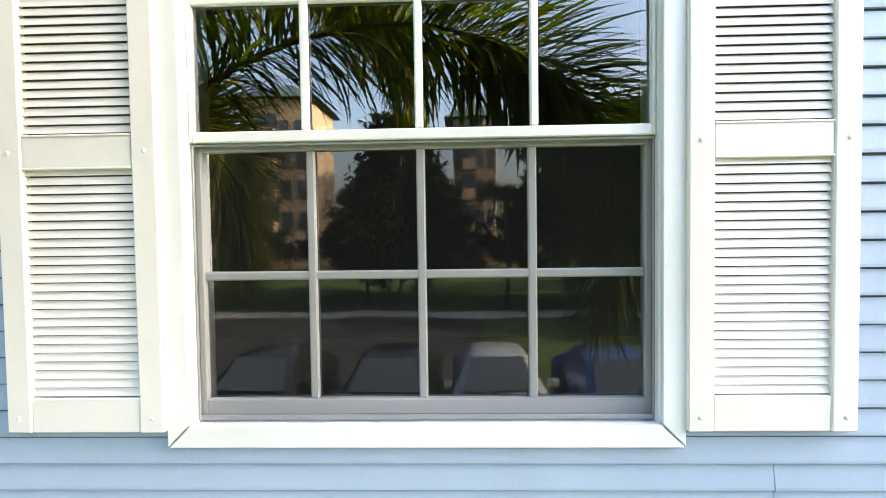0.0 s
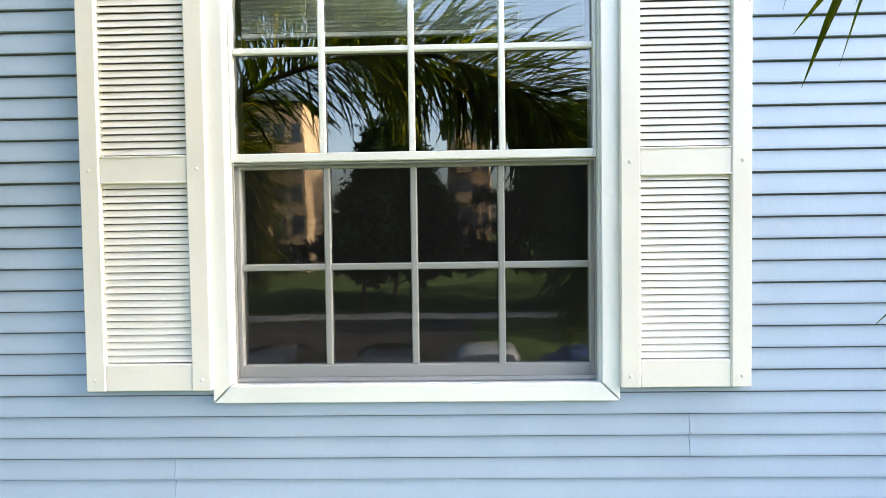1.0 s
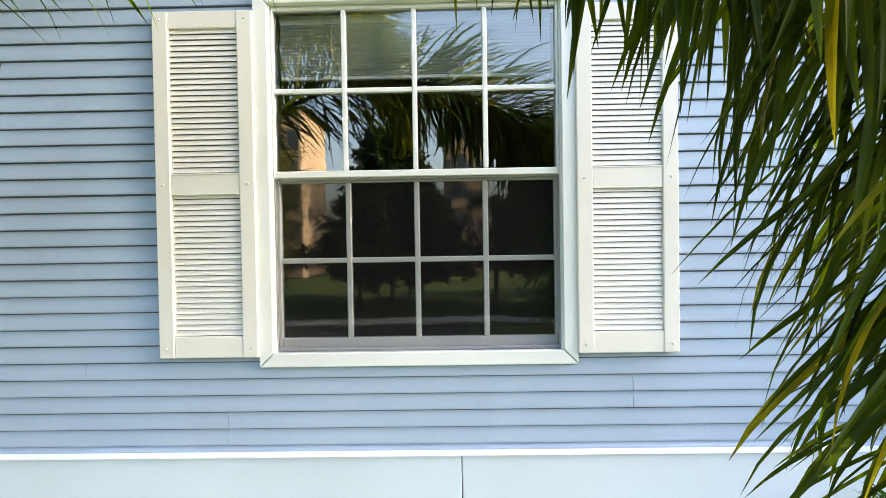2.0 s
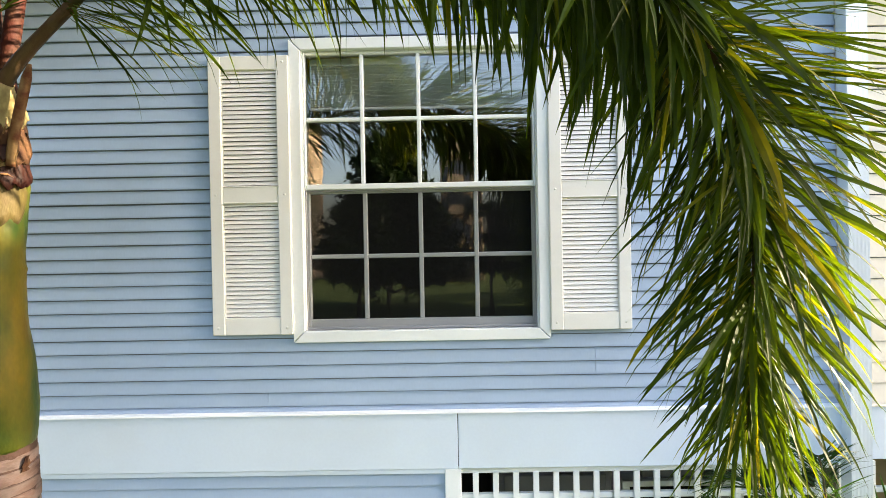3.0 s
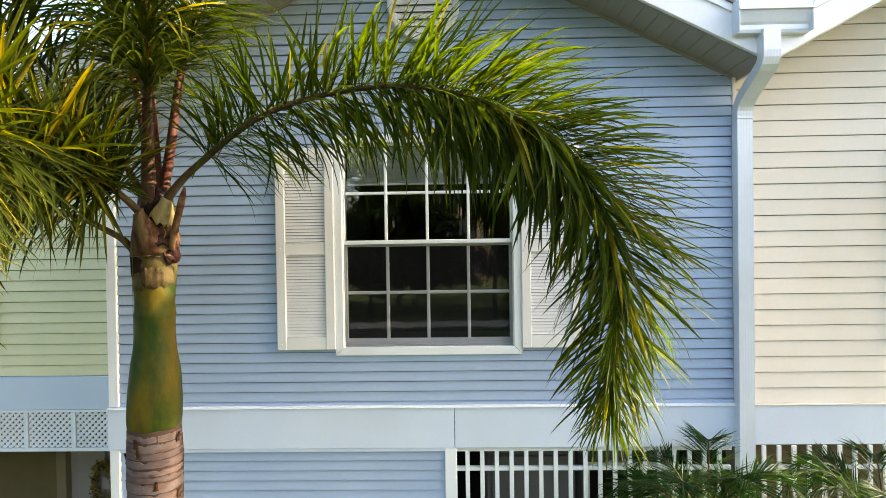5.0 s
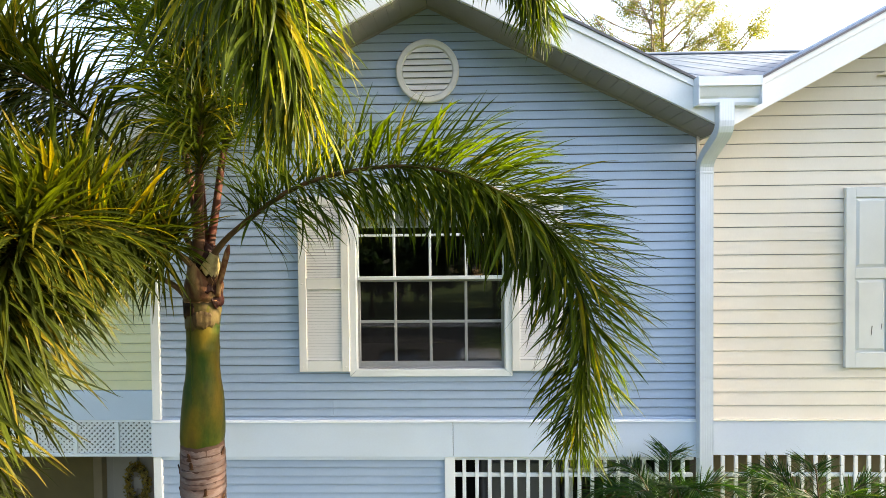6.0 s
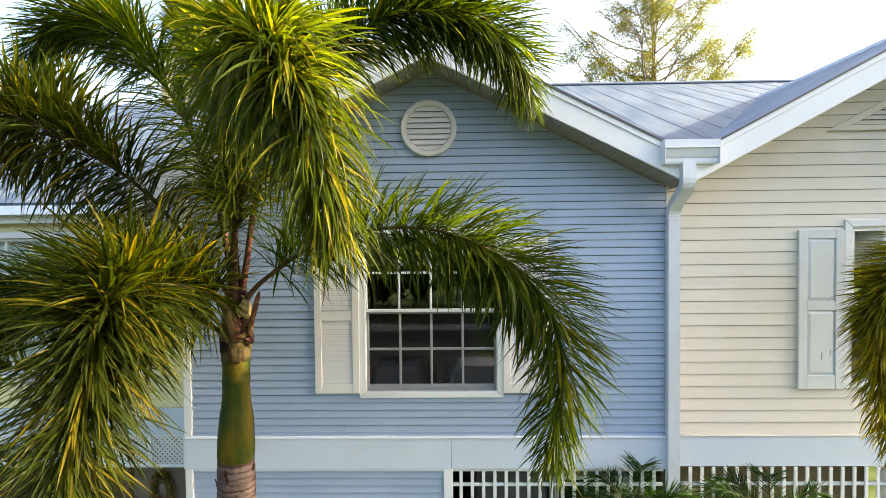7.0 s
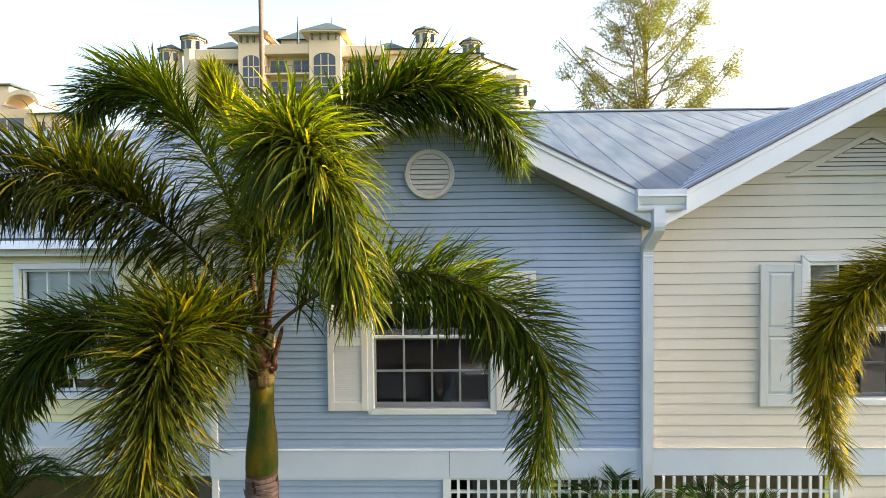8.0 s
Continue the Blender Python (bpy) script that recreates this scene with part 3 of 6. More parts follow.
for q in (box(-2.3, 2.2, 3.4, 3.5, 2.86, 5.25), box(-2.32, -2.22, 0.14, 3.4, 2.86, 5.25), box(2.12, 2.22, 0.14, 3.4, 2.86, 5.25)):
    part("inner_wall", q, DIM_ROOM, room)
part("inner_floor", box(-2.32, 2.22, 0.0, 3.5, 2.60, 2.86), DIM_INNER, room)
tagged(part("ceiling", box(-2.32, 2.22, 0.14, 3.5, 5.25, 5.3), DIM_ROOM), "dim ceiling of the room", "ceiling", kind="structure")


# ---- shutters ----
def louvred_shutter(x0, x1, z0, z1, label):
    s = thing("shutter", label, "shutter", "shutters of the blue house")
    st, y0, y1 = 0.068, -0.048, -0.014
    for a, b in ((x0, x0 + st), (x1 - st, x1)):
        part("stile", box(a, b, y0, y1, z0, z1, 0.004), SHUT, s)
    a, b = x0 + st, x1 - st
    for c, d in ((z0, z0 + 0.095), (4.027, 4.117), (z1 - 0.075, z1)):
        part("rail", box(a, b, y0 + 0.004, y1, c, d, 0.003), SHUT, s)
    for c in (4.022, 4.110):
        part("bead", box(a, b, y0 + 0.001, y1, c, c + 0.007, 0.002), SHUT, s)
    # Dark sheet added so the louvre gaps read as shadow lines.
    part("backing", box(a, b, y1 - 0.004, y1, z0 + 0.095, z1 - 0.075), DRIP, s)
    p = 0.02405
    for lo, hi in ((z0 + 0.095, 4.027), (4.117, z1 - 0.075)):
        n = int((hi - lo) / p)
        for i in range(n):
            z = lo + (hi - lo) * i / n
            h = (hi - lo) / n
            bm = hexa(bmesh.new(), [(a, y0 + 0.012, z + 0.0044), (b, y0 + 0.012, z + 0.0044), (b, y0 + 0.016, z + 0.0044), (a, y0 + 0.016, z + 0.0044),
                                    (a, y0 + 0.020, z + h + 0.001), (b, y0 + 0.020, z + h + 0.001), (b, y0 + 0.024, z + h + 0.001), (a, y0 + 0.024, z + h + 0.001)])
            part("louvre", bm, SHUT, s)
    for z in (z0 + 0.04, 4.069, z1 - 0.035):
        for x in (x0 + 0.032, x1 - 0.032):
            bm = bmesh.new()
            bmesh.ops.create_uvsphere(bm, u_segments=10, v_segments=6, radius=0.0068, matrix=Matrix.Translation((x, y0, z)) @ Matrix.Diagonal((1, 0.6, 1, 1)))
            part("screw_cap", bm, SHUT, s, smooth=True)
    return s


louvred_shutter(-1.142, -0.703, 3.303, 4.825, "off-white louvred shutter at the latch side of the window")
louvred_shutter(0.703, 1.142, 3.303, 4.825, "off-white louvred shutter half hidden behind a palm frond")


# ---- gutter box and downspout ----
gut = thing("gutter_box", "white box gutter where the two gables meet", "gutter")
prof = [(-0.375, 5.66), (-0.375, 5.45), (-0.452, 5.45), (-0.458, 5.47), (-0.458, 5.50), (-0.470, 5.515), (-0.492, 5.575), (-0.500, 5.595), (-0.500, 5.66)]
bm = bmesh.new()
ends = [[bm.verts.new((x, y, z)) for y, z in prof] for x in (2.085, 2.555)]
for i in range(len(prof)):
    j = (i + 1) % len(prof)
    bm.faces.new((ends[0][i], ends[0][j], ends[1][j], ends[1][i]))
bm.faces.new(ends[0][::-1])
bm.faces.new(ends[1])
part("trough", bm, GUTTER, gut)
part("lip", box(2.080, 2.560, -0.507, -0.494, 5.585, 5.60, 0.002), GUTTER, gut)
part("end_cap", box(2.080, 2.086, -0.502, -0.375, 5.45, 5.662), GUTTER, gut)
part("end_cap", box(2.554, 2.560, -0.502, -0.375, 5.45, 5.662), GUTTER, gut)
spout = thing("downspout", "white fluted metal downspout at the joint of two houses", "downspout")
flutes = []
for i in range(12):
    x = -0.056 + 0.112 * i / 11
    flutes.append((x, 0.038 - (0.0006 if i % 2 else 0.0)))
prof = flutes + [(0.056, -0.038), (-0.056, -0.038)]
path = [(2.300, -0.448, 5.47), (2.300, -0.448, 5.33), (2.301, -0.443, 5.295), (2.302, -0.428, 5.265), (2.304, -0.40, 5.24), (2.307, -0.36, 5.22), (2.322, -0.16, 5.13), (2.325, -0.115, 5.10), (2.327, -0.085, 5.07), (2.327, -0.068, 5.03), (2.327, -0.065, 4.98), (2.327, -0.065, 4.0), (2.327, -0.065, 0.05)]
part("pipe", section(path, (-1, 0, 0), prof), GUTTER, spout)
part("collar", box(2.268, 2.386, -0.107, -0.02, 4.965, 4.985, 0.003), GUTTER, spout)


# ---- picket screens under the houses ----
def picket_screen(x0, x1, y, pitch, label, top=2.546, railed=True):
    s = thing("picket_screen", label, "screen", "picket screens")
    if railed:
        part("top_rail", box(x0, x1, y - 0.018, y + 0.02, top - 0.041, top, 0.003), WHITE, s)
    part("rail", box(x0, x1, y - 0.008, y + 0.02, top - 0.194, top - 0.162, 0.003), WHITE, s)
    part("rail", box(x0, x1, y - 0.008, y + 0.02, 0.25, 0.29, 0.003), WHITE, s)
    n = int((x1 - x0) / pitch)
    for i in range(n):
        x = x0 + pitch * (i + 0.72)
        part("picket", box(x - 0.016, x + 0.016, y - 0.026, y - 0.008, 0.05, top - 0.036 if railed else top, 0.002), WHITE, s)
    return s


picket_screen(0.20, 2.27, 0.03, 0.1115, "white picket screen closing the space under the blue house")
picket_screen(2.52, 4.565, 0.20, 0.117, "white picket screen closing the space under the cream house", 2.472, False)
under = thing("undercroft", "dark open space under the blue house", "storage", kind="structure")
part("back_wall", box(-2.4, 2.3, 2.4, 2.5, 0, 2.6), DIM_ROOM, under)
part("side_wall", box(0.12, 0.16, 0.14, 2.4, 0, 2.55), DIM_ROOM, under)
part("side_wall", box(2.30, 2.38, 0.16, 2.4, 0, 2.55), DIM_ROOM, under)
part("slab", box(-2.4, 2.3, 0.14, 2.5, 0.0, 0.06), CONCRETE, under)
part("deck", box(-2.4, 2.3, 0.14, 2.5, 2.555, 2.60), DIM_INNER, under)
locker = thing("storage_locker", "grey plastic storage locker standing under the house", "locker")
part("body", box(0.45, 1.25, 0.7, 1.2, 0.06, 2.26, 0.02), GREYBOX, locker)
part("door", box(0.50, 1.20, 0.675, 0.70, 0.15, 2.20, 0.01), GREYBOX, locker)
part("handle", box(1.12, 1.15, 0.655, 0.675, 1.1, 1.3, 0.004), ALU, locker)
shelf = thing("storage_shelf", "pale box on a shelf behind the picket screen", "shelf")
part("board", box(1.35, 2.2, 0.8, 1.2, 2.05, 2.09, 0.003), WHITE, shelf)
part("upright", box(1.35, 1.40, 0.8, 1.2, 0.06, 2.05, 0.003), WHITE, shelf)
part("upright", box(2.15, 2.20, 0.8, 1.2, 0.06, 2.05, 0.003), WHITE, shelf)
carton = thing("carton", "grey-white carton lying on the shelf", "box")
part("body", box(1.5, 1.95, 0.84, 1.15, 2.09, 2.36, 0.01), GREYBOX, carton)
tagged(part("tan_partition", box(2.40, 4.66, 0.55, 0.60, 0.06, 2.55), TANWALL), "tan wooden partition behind the picket screen", "wall", kind="structure")

# ---- cream house ----
CY = 0.22
creamwall = tagged(part("wall_cream", box(2.39, 4.195, CY + 0.002, CY + 0.14, 2.5, 5.40), SHADE_SHEATHING), "cream horizontal vinyl siding on the neighbouring gable", "wall", kind="structure")
CX, CAP = 4.88, 6.65
part("sheathing", box(4.195, 5.535, CY + 0.002, CY + 0.14, 2.5, 3.32), SHADE_SHEATHING, creamwall)
part("sheathing", box(4.195, 5.535, CY + 0.002, CY + 0.14, 4.90, 5.40), SHADE_SHEATHING, creamwall)
part("sheathing", box(5.535, 7.2, CY + 0.002, CY + 0.14, 2.5, 5.40), SHADE_SHEATHING, creamwall)
part("sheathing", hexa(bmesh.new(), [(2.39, CY + 0.002, 5.4), (7.2, CY + 0.002, 5.4), (7.2, CY + 0.14, 5.4), (2.39, CY + 0.14, 5.4), (4.85, CY + 0.002, CAP), (4.91, CY + 0.002, CAP), (4.91, CY + 0.14, CAP), (4.85, CY + 0.14, CAP)]), SHADE_SHEATHING, creamwall)
part("sheathing", box(4.655, 7.2, CY + 0.002, CY + 0.14, 0, 2.5), SHADE_SHEATHING, creamwall)
CP = 0.1235
for k in range(0, 32):
    z = 2.79 + k * CP
    bw, tw = min(2.49, (CAP - z) / 0.53), min(2.49, (CAP - z - CP) / 0.53)
    if tw < 0.03:
        continue
    if z + CP > 3.32 and z < 4.885:
        clapboard(creamwall, CREAM, CX - bw, 4.195, CX - tw, 4.195, z, CP, CY)
        clapboard(creamwall, CREAM, 5.535, CX + bw, 5.535, CX + tw, z, CP, CY)
    else:
        clapboard(creamwall, CREAM, CX - bw, CX + bw, CX - tw, CX + tw, z, CP, CY)
for k in range(12):
    clapboard(creamwall, CREAM, 4.657, 7.2, 4.657, 7.2, 2.46 - (k + 1) * CP, CP, CY)
cband = thing("band_board", "pale bluish-white band board under the cream siding", "trim", kind="structure")
part("board", box(2.39, 7.2, CY - 0.03, CY, 2.475, 2.785, 0.003), BAND, cband)
part("drip_cap", box(2.39, 7.2, CY - 0.04, CY, 2.785, 2.794, 0.002), CREAM, cband)
cpost = thing("corner_post", "white posts framing the picket screen of the cream house", "post", kind="structure")
part("post", box(2.40, 2.50, CY - 0.05, CY + 0.08, 0, 2.475, 0.004), WHITE, cpost)
part("post", box(4.565, 4.655, CY - 0.05, CY + 0.08, 0, 2.475, 0.004), WHITE, cpost)
tagged(part("corner_strip", box(2.285, 2.31, -0.012, CY, 2.86, 5.32, 0.002), CREAM), "cream corner strip behind the downspout", "trim", kind="structure")

croof = thing("roof_cream", "grey ribbed metal roof of the cream house with white fascia", "roof", kind="structure")
for s in (-1, 1):
    w = 2.31 if s < 0 else 2.8
    a = 0.53
    wf = 2.55 if s < 0 else w
    part("fascia", rake(CX, 6.865, CX + s * wf, 6.865 - a * wf, 0.24, -0.405, -0.375, 0.003), WHITE, croof)
    part("drip_strip", rake(CX, 6.867, CX + s * w, 6.867 - a * w, 0.05, -0.416, -0.405, 0.002), WHITE, croof)
    part("metal_edge", rake(CX, 6.885, CX + s * w, 6.885 - a * w, 0.018, -0.425, -0.37), DRIP, croof)
    part("soffit", rake(CX, 6.63, CX + s * wf, 6.63 - a * wf, 0.012, -0.376, CY), CREAM, croof)
    part("roof_sheet", rake(CX, 6.88, CX + s * (w + 0.12), 6.88 - a * (w + 0.12), 0.02, -0.37, 3.2), RIBBED, croof)
    for i in range(17):
        y = -0.33 + i * 0.2
        part("seam", rake(CX, 6.892, CX + s * (w + 0.1), 6.892 - a * (w + 0.1), 0.014, y, y + 0.03), RIBBED, croof)

part("ridge_cap", hexa(bmesh.new(), [(CX - 0.13, -0.43, 6.815), (CX + 0.13, -0.43, 6.815), (CX + 0.13, 3.2, 6.815), (CX - 0.13, 3.2, 6.815), (CX - 0.02, -0.43, 6.903), (CX + 0.02, -0.43, 6.903), (CX + 0.02, 3.2, 6.903), (CX - 0.02, 3.2, 6.903)]), RIBBED, croof)

tv = thing("triangle_vent", "triangular cream louvred vent in the neighbouring gable", "vent")
tri = [(3.95, 5.845), (5.81, 5.845), (4.88, 6.33)]
bm = bmesh.new()
ins = [(4.18, 5.895), (5.58, 5.895), (4.88, 6.26)]
for y, t in ((CY - 0.015, tri), (CY - 0.045, tri), (CY - 0.045, ins), (CY - 0.02, ins)):
    vs = [bm.verts.new((x, y, z)) for x, z in t]
    if y == CY - 0.015:
        prev = vs
        continue
    for i in range(3):
        bm.faces.new((prev[i], prev[(i + 1) % 3], vs[(i + 1) % 3], vs[i]))
    prev = vs
part("frame", bm, CREAM, tv)
# Dark triangle behind the slats, painted as the shade in their gaps.
bm = bmesh.new()
bm.faces.new([bm.verts.new((x, CY - 0.018, z)) for x, z in ins])
part("backing", bm, DRIP, tv)
for i in range(7):
    z = 5.90 + i * 0.048
    w0, w1 = 0.70 * (6.245 - z) / 0.35, 0.70 * (6.245 - z - 0.04) / 0.35
    if w1 > 0.02:
        part("louvre", hexa(bmesh.new(), [(4.88 - w0, CY - 0.042, z), (4.88 + w0, CY - 0.042, z), (4.88 + w0, CY - 0.038, z), (4.88 - w0, CY - 0.038, z), (4.88 - w1, CY - 0.026, z + 0.04), (4.88 + w1, CY - 0.026, z + 0.04), (4.88 + w1, CY - 0.022, z + 0.04), (4.88 - w1, CY - 0.022, z + 0.04)]), CREAM, tv)

win2 = thing("window_2", "white double-hung window of the cream house with dark panes", "window", kind="structure")
casing(win2, 4.135, 5.595, 3.27, 4.96, 0.07, CY - 0.034, CY, WHITE)
part("jamb", box(4.195, 4.220, CY - 0.012, CY + 0.13, 3.32, 4.90), WHITE, win2)
part("jamb", box(5.510, 5.535, CY - 0.012, CY + 0.13, 3.32, 4.90), WHITE, win2)
part("window_sill", box(4.220, 5.510, CY - 0.012, CY + 0.13, 3.32, 3.345), WHITE, win2)
part("head", box(4.220, 5.510, CY - 0.012, CY + 0.13, 4.875, 4.90), WHITE, win2)
sash(win2, "upper_sash", 4.221, 5.509, 4.10, 4.874, CY, CY + 0.03, 0.03, 0.036, 0.03, 4, 2, 0.022, WHITE, GLASS, "white upper sash")
sash(win2, "lower_sash", 4.221, 5.509, 3.346, 4.10, CY + 0.05, CY + 0.08, 0.03, 0.036, 0.03, 4, 2, 0.022, ALU, GLASS, "grey lower sash")
bm = bmesh.new()
bm.faces.new([bm.verts.new(p) for p in ((4.225, CY + 0.035, 3.35), (5.505, CY + 0.035, 3.35), (5.505, CY + 0.035, 4.095), (4.225, CY + 0.035, 4.095))])
part("insect_mesh", bm, SCREEN, win2, "fine dark insect mesh")
cblind = thing("window_blind", "pale beige blind drawn over the upper panes of the cream house", "blind")
for i in range(24):
    z = 4.13 + i * 0.031
    part("slat", hexa(bmesh.new(), [(4.23, CY + 0.10, z), (5.50, CY + 0.10, z), (5.50, CY + 0.112, z + 0.029), (4.23, CY + 0.112, z + 0.029), (4.23, CY + 0.098, z + 0.001), (5.50, CY + 0.098, z + 0.001), (5.50, CY + 0.110, z + 0.030), (4.23, CY + 0.110, z + 0.030)]), BLIND_WHITE, cblind)
cshut = thing("panel_shutter", "pale grey raised-panel shutter beside the cream house window", "shutter")
SY = CY - 0.013
part("stile", box(3.675, 3.760, SY - 0.032, SY, 3.262, 4.862, 0.004), PALE_SHUT, cshut)
part("stile", box(4.040, 4.125, SY - 0.032, SY, 3.262, 4.862, 0.004), PALE_SHUT, cshut)
for c, d in ((3.262, 3.40), (4.055, 4.15), (4.775, 4.862)):
    part("rail", box(3.760, 4.040, SY - 0.030, SY, c, d, 0.003), PALE_SHUT, cshut)
for c, d in ((3.40, 4.055), (4.15, 4.775)):
    part("panel", hexa(bmesh.new(), [(3.760, SY - 0.010, c), (4.040, SY - 0.010, c), (4.040, SY - 0.010, d), (3.760, SY - 0.010, d), (3.795, SY - 0.026, c + 0.035), (4.005, SY - 0.026, c + 0.035), (4.005, SY - 0.026, d - 0.035), (3.795, SY - 0.026, d - 0.035)]), PALE_SHUT, cshut)
for x, z, h in ((3.90, 3.55, 0.085), (3.985, 3.60, 0.055)):
    part("scratch", hexa(bmesh.new(), [(x, SY - 0.0275, z), (x + 0.004, SY - 0.0275, z), (x + 0.004, SY - 0.0262, z), (x, SY - 0.0262, z), (x + 0.006, SY - 0.0275, z + h), (x + 0.013, SY - 0.0275, z + h), (x + 0.013, SY - 0.0262, z + h), (x + 0.006, SY - 0.0262, z + h)]), DRIP, cshut)
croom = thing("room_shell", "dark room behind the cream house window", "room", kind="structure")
part("inner_wall", box(2.5, 7.1, 3.4, 3.5, 2.6, 5.4), DIM_ROOM, croom)
part("inner_wall", box(7.1, 7.2, 0.36, 3.5, 2.6, 5.4), DIM_ROOM, croom)
part("inner_wall", box(2.40, 2.5, 0.36, 3.5, 2.5, 5.4), DIM_ROOM, croom)
part("inner_floor", box(2.4, 7.2, CY + 0.14, 3.5, 2.50, 2.56), DIM_INNER, croom)
tagged(part("ceiling", box(2.4, 7.2, 0.36, 3.5, 5.38, 5.42), DIM_ROOM), "dim ceiling of the neighbouring room", "ceiling", kind="structure")

# main roof behind the gables
main = thing("roof_main", "weathered blue-grey standing-seam metal roof rising to a level ridge", "roof", kind="structure")


def slope(x0, x1, y0, z0, y1, z1, name, material, parent, t=0.03):
    return part(name, hexa(bmesh.new(), [(x0, y0, z0 - t), (x1, y0, z0 - t), (x1, y1, z1 - t), (x0, y1, z1 - t), (x0, y0, z0), (x1, y0, z0), (x1, y1, z1), (x0, y1, z1)]), material, parent)


slope(0.0, 14.0, 0.37, 5.882, 5.03, 7.68, "roof_sheet", METAL, main)
slope(1.75, 2.85, -0.36, 5.60, 0.37, 5.882, "roof_sheet", METAL, main)
slope(2.85, 3.10, 0.20, 5.816, 0.37, 5.882, "roof_sheet", METAL, main)
slope(0.0, 14.0, 10.4, 5.6, 5.03, 7.68, "roof_sheet", METAL, main)
for i in range(34):
    x = 0.3 + i * 0.4
    y0 = -0.36 if 1.75 < x < 2.8 else 0.37
    slope(x, x + 0.034, y0, 5.604 + (y0 + 0.36) * 0.3859, 5.03, 7.684, "seam", METAL, main, 0.004)
part("ridge_cap", box(0.0, 14.0, 4.93, 5.13, 7.660, 7.700, 0.01), RIBBED, main)

# ---- green house ----
GY = 0.52
gwall = tagged(part("wall_green", box(-9.0, -4.99, GY + 0.002, GY + 0.12, 2.7, 5.25), SHADE_SHEATHING), "pale lime horizontal vinyl siding of the set-back house", "wall", kind="structure")
part("sheathing", box(-4.99, -3.86, GY + 0.002, GY + 0.12, 2.7, 3.35), SHADE_SHEATHING, gwall)
part("sheathing", box(-4.99, -3.86, GY + 0.002, GY + 0.12, 4.86, 5.25), SHADE_SHEATHING, gwall)
part("sheathing", box(-3.86, -2.46, GY + 0.002, GY + 0.12, 2.7, 5.25), SHADE_SHEATHING, gwall)
GP = 0.0925
for k in range(24):
    z = 2.985 + k * GP
    if z + GP > 3.35 and z < 4.86:
        clapboard(gwall, LIME, -9.0, -4.99, -9.0, -4.99, z, GP, GY)
        clapboard(gwall, LIME, -3.86, -2.462, -3.86, -2.462, z, GP, GY)
    else:
        clapboard(gwall, LIME, -9.0, -2.462, -9.0, -2.462, z, GP, GY)
gband = thing("band_board", "bluish-white band board under the lime siding", "trim", kind="structure")
part("board", box(-9.0, -2.462, GY - 0.034, GY, 2.70, 2.985, 0.003), BAND, gband)
lattice = thing("lattice_panel", "white diagonal lattice panels above the porch opening", "lattice")
part("top_rail", box(-6.92, -2.462, GY - 0.03, GY, 2.675, 2.698, 0.002), WHITE, lattice)
part("bottom_rail", box(-6.92, -2.462, GY - 0.03, GY, 2.335, 2.365, 0.002), WHITE, lattice)
for x in (-2.50, -2.725, -3.14, -3.56, -3.98, -4.40, -4.82, -5.24, -5.66, -6.08, -6.50, -6.92):
    part("upright", box(x, x + 0.036, GY - 0.034, GY, 2.365, 2.675, 0.002), WHITE, lattice)
LZ0, LZ1, lw, lp = 2.366, 2.674, 0.0290, 0.054
for px0, px1 in ((-2.689, -2.50), (-3.104, -2.725), (-3.524, -3.14), (-3.944, -3.56), (-4.364, -3.98), (-4.784, -4.40), (-5.204, -4.82), (-5.624, -5.24), (-6.044, -5.66), (-6.464, -6.08), (-6.884, -6.50)):
    for s in (-1, 1):
        y0 = GY - 0.018 if s > 0 else GY - 0.010
        hgt = LZ1 - LZ0
        c = px0 - hgt
        while c < px1 + hgt:
            pts = []
            for q in ((c, LZ0), (c + lw, LZ0), (c + lw + s * hgt, LZ1), (c + s * hgt, LZ1)):
                pts.append(q)
            bm = hexa(bmesh.new(), [(x, y0 + 0.008, z) for x, z in pts] + [(x, y0, z) for x, z in pts])
            for co, no in (((px0, 0, 0), (-1, 0, 0)), ((px1, 0, 0), (1, 0, 0))):
                bmesh.ops.bisect_plane(bm, geom=bm.verts[:] + bm.edges[:] + bm.faces[:], plane_co=co, plane_no=no, clear_outer=True)
            if len(bm.faces) > 2:
                part("lath", bm, WHITE, lattice)
            else:
                bm.free()
            c += lp
# Near-black sheet added to make the lattice holes look shaded.
part("backing_board", box(-6.92, -2.462, GY + 0.03, GY + 0.06, 2.34, 2.69), DIM_INNER, lattice)
win3 = thing("window_3", "white window of the lime house with a drawn pale blind", "window", kind="structure")
casing(win3, -5.07, -3.78, 3.28, 4.93, 0.07, GY - 0.034, GY, WHITE)
sash(win3, "upper_sash", -4.99, -3.86, 4.10, 4.855, GY + 0.01, GY + 0.04, 0.03, 0.036, 0.03, 4, 2, 0.02, WHITE, CLEAR, "white upper sash")
sash(win3, "lower_sash", -4.99, -3.86, 3.35, 4.10, GY + 0.05, GY + 0.08, 0.03, 0.036, 0.03, 4, 2, 0.02, WHITE, CLEAR, "white lower sash")
gblind = thing("window_blind", "pale grey-green blind drawn behind the window panes", "blind")
for i in range(40):
    z = 3.49 + i * 0.034
    part("slat", hexa(bmesh.new(), [(-4.98, GY + 0.088, z), (-3.87, GY + 0.088, z), (-3.87, GY + 0.098, z + 0.034), (-4.98, GY + 0.098, z + 0.034), (-4.98, GY + 0.086, z + 0.001), (-3.87, GY + 0.086, z + 0.001), (-3.87, GY + 0.096, z + 0.035), (-4.98, GY + 0.096, z + 0.035)]), BLIND_WHITE, gblind)
groof = thing("roof_green", "blue-grey metal roof of the lime house with a white eaves gutter", "roof", kind="structure")
